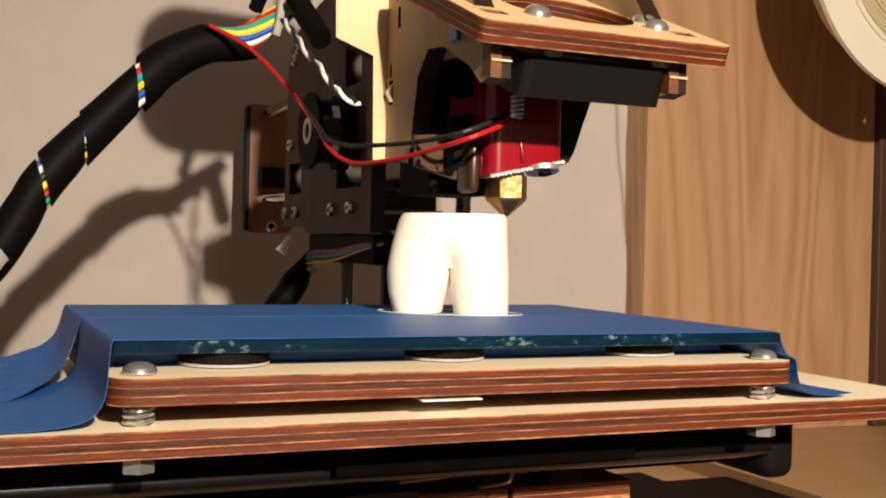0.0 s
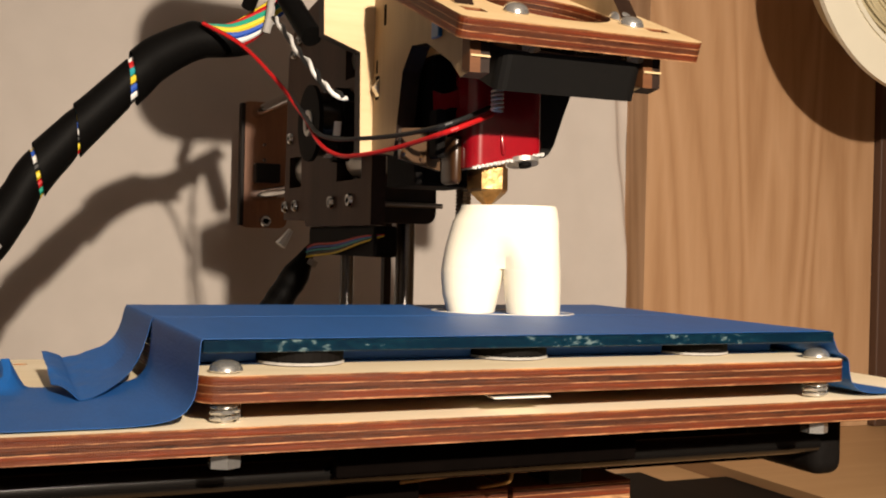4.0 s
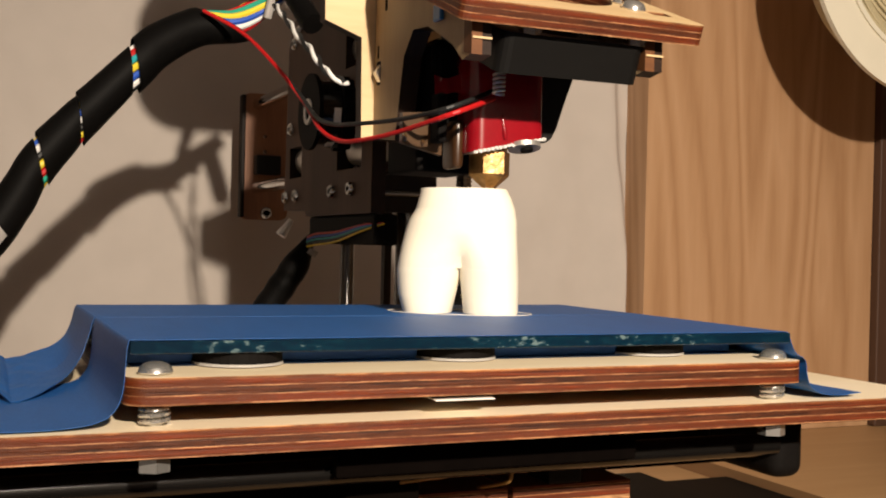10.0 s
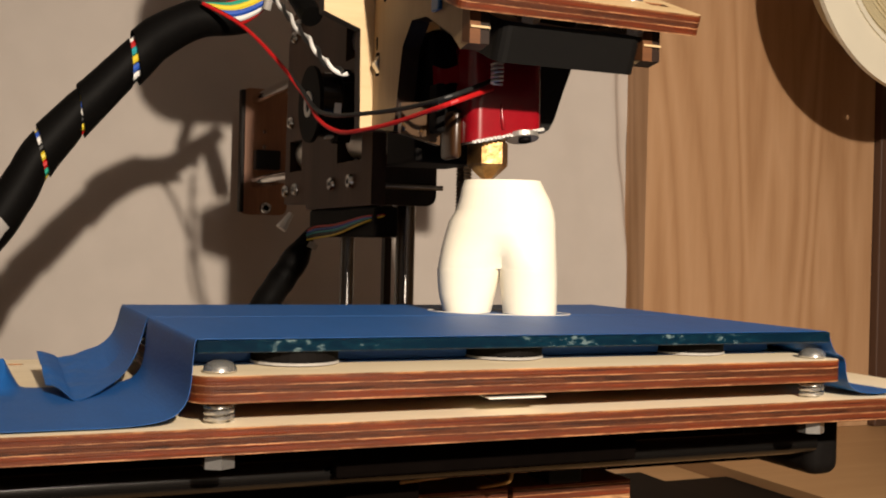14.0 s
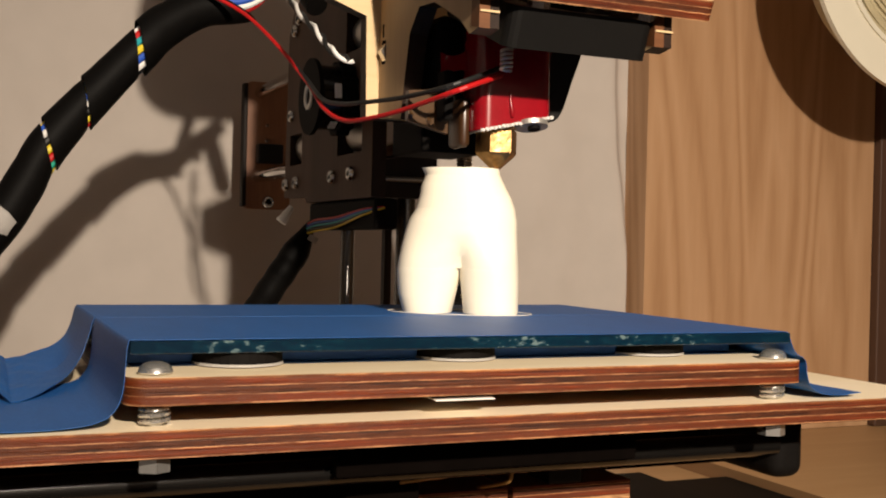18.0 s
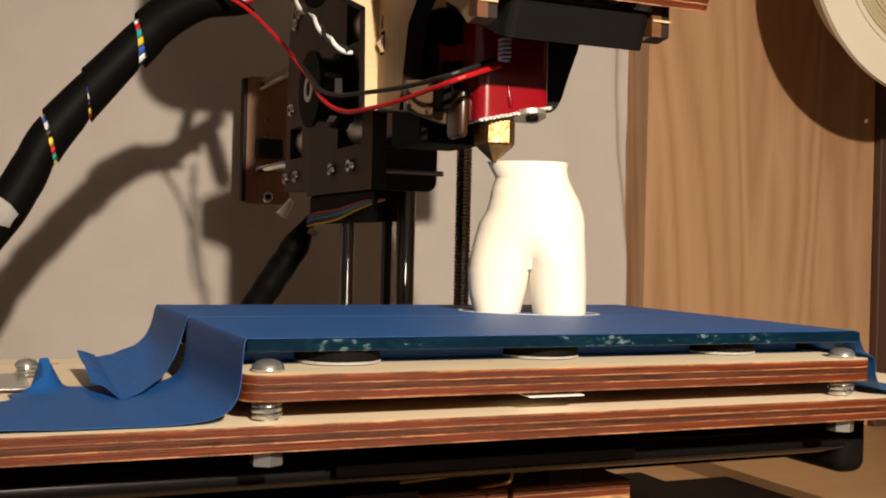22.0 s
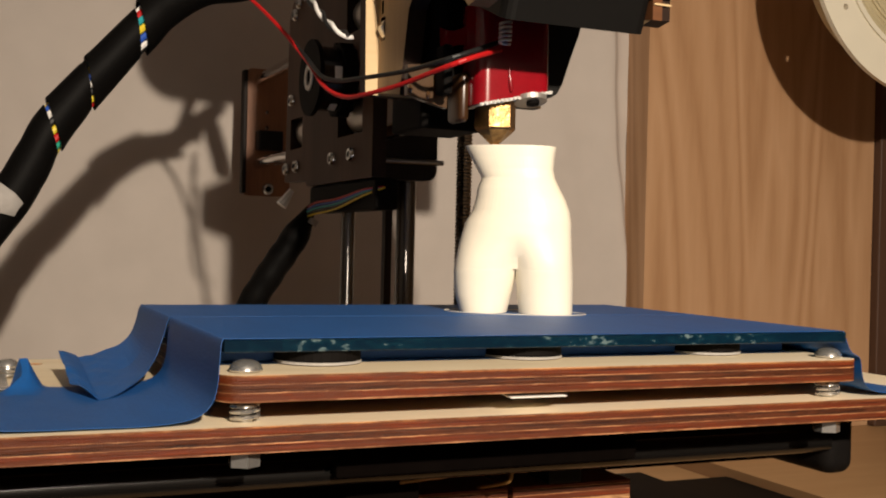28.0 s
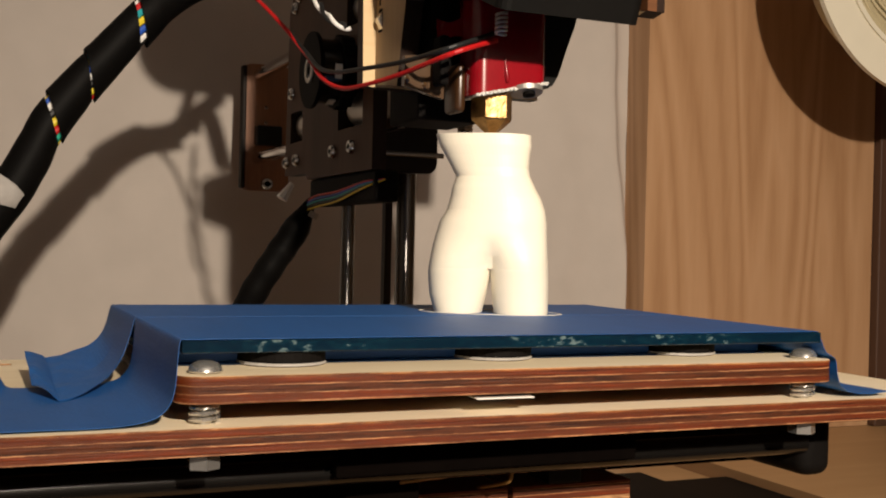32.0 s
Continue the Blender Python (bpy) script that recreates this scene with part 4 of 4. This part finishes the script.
def motions():
    slide = (
        (0, -0.1), (0.1, 10.4), (0.2, 9), (0.3, 11), (0.4, 3.6), (0.5, 6.7), (0.6, 22.4), (0.7, 0.8), (0.8, 14), (0.9, 0.3), (1, 25.3), (1.1, 7.2),
        (1.2, 5.9), (1.3, 17), (1.4, 4.7), (1.5, 5.2), (1.6, -0.8), (1.7, 24.5), (1.8, 4.8), (1.9, 26.4), (2, 19.8), (2.1, 1.4), (2.2, 19.3),
        (2.3, 26.5), (2.4, 5.6), (2.5, 23.8), (2.6, -1.2), (2.7, 1.3), (2.8, 10.2), (2.9, 12.9), (3, 4.7), (3.1, 7), (3.2, 14), (3.3, 12.1),
        (3.4, 26.7), (3.5, 17.1), (5.5, 10.4), (5.6, -1.6), (5.7, 5.9), (5.8, 15.7), (5.9, 24.9), (6, 2.5), (6.1, 16.6), (6.2, 14.9), (6.3, 0.2),
        (6.4, 2.1), (6.5, 7), (6.6, 8.7), (6.7, 1.7), (6.8, -1.1), (6.9, 15.8), (7, 3.3), (7.1, 0.4), (7.2, 8.2), (7.3, 20.7), (7.4, 15.7),
        (7.5, 13.6), (7.6, 12), (7.7, 17.3), (7.8, 3.3), (7.9, 23.3), (8, 19.2), (8.1, 11.1), (8.2, 0.7), (8.3, 18.9), (8.4, 12.6), (8.5, 2.1),
        (8.6, 1.7), (8.7, 8.7), (8.8, 3.8), (8.9, 23.2), (9, 21.1), (9.1, 24.2), (9.2, 15.2), (9.3, 0.7), (9.4, 15.2), (9.5, 17.7), (9.6, 4.8),
        (9.7, 6.5), (9.8, 0.4), (9.9, 4.1), (10, 2.9), (10.1, 20.9), (10.2, 22.7), (10.3, 5.3), (10.4, 5.2), (10.5, 1.3), (10.6, 3.7), (10.7, 22.9),
        (10.8, 16.9), (10.9, 24.1), (11, 18.5), (11.1, 19.5), (11.2, 3.1), (11.3, 1.6), (11.4, 15.3), (11.5, 11.9), (11.6, 1.7), (11.7, 11.2),
        (11.8, 14.6), (11.9, 9.6), (12, 24), (12.1, 5.1), (12.2, 13.8), (12.3, 1.7), (12.4, 1.3), (12.5, 11.2), (12.6, 21.9), (12.7, 22.7),
        (12.8, 18.1), (12.9, 13.2), (13, 19.1), (13.1, 22.4), (13.2, 15.7), (13.3, 22), (13.4, 2.6), (13.5, 23.4), (13.6, 11), (13.7, 5.4),
        (13.8, 17.7), (13.9, 14), (14, 15.4), (14.1, 3.9), (14.2, 8.7), (14.3, 2.5), (14.4, 17.2), (14.5, 19.2), (14.6, 20), (14.7, 14.5),
        (14.8, 16.3), (14.9, 3.7), (15, 22.1), (15.1, 9.4), (15.2, 16.6), (15.3, 18.1), (15.4, 21.8), (15.5, 9), (17.5, 18.6), (17.6, 10.3),
        (17.7, 20.7), (17.8, 19.4), (17.9, 23.4), (18, 2.9), (18.1, 20.8), (18.2, 4.3), (18.3, 16.7), (18.4, 18), (18.5, 19.8), (18.6, 18.1),
        (18.7, 24), (18.8, 21.1), (18.9, 6.2), (19, 11.9), (19.1, 14.9), (19.2, 6.5), (19.3, 24), (19.4, 13.4), (19.5, 12.2), (19.6, 15.6),
        (19.7, 14.2), (19.8, 3.5), (19.9, 3.4), (20, 8.3), (20.1, 5.3), (20.2, 13), (20.3, 5.3), (20.4, 18.7), (20.5, 24.5), (20.6, 24.9),
        (20.7, 14.3), (20.8, 4.5), (20.9, 13), (21, 19), (21.1, 8.3), (21.2, 13), (21.3, 25.6), (21.4, 19), (21.5, 24.6), (21.6, 9.5), (21.7, 5.5),
        (21.8, 22.7), (21.9, 22.7), (22, 25.1), (22.1, 22.4), (22.2, 18.7), (22.3, 5.8), (22.4, 23), (22.5, 22.5), (22.6, 7.3), (22.7, 2.4),
        (22.8, 7.7), (22.9, 2.3), (23, 8), (23.1, 23.7), (23.2, 26), (23.3, 12.6), (23.4, 19), (23.5, 13.2), (23.6, 6.1), (23.7, 8.8), (23.8, 19.9),
        (23.9, 21.4), (24, 5.3), (24.1, 20.5), (24.2, 2.7), (24.3, 10.6), (24.4, 2.4), (24.5, 16.9), (24.6, 2.5), (24.7, 5.4), (24.8, 21.2),
        (24.9, 5.3), (25, 22.8), (25.1, 19.1), (25.2, 16.9), (25.3, 12.9), (25.4, 4.4), (25.5, 25.1), (25.6, 17.2), (25.7, 5.6), (25.8, 24.9),
        (25.9, 17.5), (26, 2.9), (26.1, 13.2), (26.2, 2.6), (26.3, 18.2), (26.4, 4.6), (26.5, 23.2), (28.5, 9.6), (28.6, 1.9), (28.7, 14),
        (28.8, 3.5), (28.9, 25.1), (29, 21.7), (29.1, 7.2), (29.2, 26.4), (29.3, 24.2), (29.4, 15.8), (29.5, 26), (29.6, 7.2), (29.7, 12),
        (29.8, 12.6), (29.9, 7), (30, 16.5), (30.1, 21.8), (30.2, 9.5), (30.3, 14.5), (30.4, 26.6), (30.5, 17.8), (30.6, 2), (30.7, 22.8),
        (30.8, 26.5), (30.9, 14.9), (31, 2), (31.1, 19.4), (31.2, 13.5), (31.3, 14), (31.4, 11.5), (31.5, 0.7), (31.6, 14.2), (31.7, 2.4),
        (31.8, 9.4), (31.9, 1), (32, 12.5),
    )
    reach = (
        (0, -0.2), (0.5, 5), (1, 10.9), (1.5, 15.3), (2, 1.4), (2.5, 0.5), (3, 14.8), (3.5, 3.5), (5.5, -1.8), (6, 12.9), (6.5, 5.9), (7, 12.4),
        (7.5, -2.7), (8, -1.7), (8.5, 10.3), (9, -0.2), (9.5, -2.2), (10, 10.3), (10.5, 9.3), (11, 2), (11.5, -0.6), (12, 8.8), (12.5, 1.5),
        (13, 11.5), (13.5, 3.6), (14, 11.5), (14.5, -0.5), (15, 10.5), (15.5, 0.6), (17.5, -0.4), (18, 6.4), (18.5, 4.8), (19, 13.4), (19.5, 13.9),
        (20, -0.3), (20.5, 10.2), (21, -1.2), (21.5, 8.6), (22, 7.6), (22.5, 3.9), (23, 14.6), (23.5, 14.1), (24, 13.6), (24.5, -0.1), (25, 15.8),
        (25.5, 4), (26, 6.6), (26.5, 1.5), (28.5, 16.7), (29, 2.3), (29.5, 9.6), (30, -2.3), (30.5, 7), (31, 5.9), (31.5, 10.2), (32, 9.7),
    )
    # the bed and the arm go on shuttling where their places are not known
    chance = random.Random(5)
    for t0, t1 in ((3.5, 5.5), (15.5, 17.5), (26.5, 28.5)):
        slide += tuple((round(t0 + 0.1 * k, 1), chance.uniform(4, 21)) for k in range(1, 20))
        reach += tuple((t0 + 0.5 * k, chance.uniform(1, 12)) for k in range(1, 4))
    slide, reach = sorted(slide), sorted(reach)
    walk(bed_thing, [(t, moved(bed_thing, SLIDE_RATE * d)) for t, d in slide])
    walk(torso, [(t, moved(torso, SLIDE_RATE * d)) for t, d in slide])
    walk(lift, [(t, moved(lift, 0, 0, GROWN * RISE * t)) for t in (0.0, 16.0, 32.0)])
    walk(head, [(t, moved(head, 0, GROWN * d, GROWN * RISE * t)) for t, d in reach])
    # the bundle swings a little as it follows the arm
    walk(cables, [(t, moved(cables, -0.061 * d - 0.002 * t, GROWN * d, GROWN * (RISE + 0.134) * t - 0.043 * d) @ pose(0, 0, 0, 0, math.degrees(0.00202 * d - 0.00252 * t))) for t, d in reach])
    # the pulley winds the belt of the arm
    hub = Matrix.Translation((Vector((116, 381, 159)) - Vector((126, 400, 108))) * GROWN * MM)
    walk(winder, [(t, hub @ pose(0, 0, 0, 4.0 * d) @ hub.inverted()) for t, d in reach])
    # the spool pays out filament, about one turn in seven seconds
    turn = [(t, float(np.interp(t, (0, 5.5, 6, 13, 14, 21, 22, 28.5, 29, 32), (0, 295, 323, 664, 709, 1025, 1081, 1408, 1439, 1589)))) for t in range(33)]
    walk(reel, [(float(t), Matrix.Translation(BASE[reel.name]) @ pose(0, 0, 0, 0, -a)) for t, a in turn])
    # each layer waits inside the body below and comes up when its turn is due
    for k, layer in enumerate(torso_layers):
        due = 0.5 * k + 0.2
        rest = 23.4 if START + STEP * k < 42.5 else 19.2
        down = Matrix.Translation((0, 0, -(START + STEP * k - rest) * MM))
        up = Matrix.Identity(4)
        rows = [(0.0, down), (due, down), (due + 0.1, up), (32.0, up)]
        walk(layer, rows)


motions()
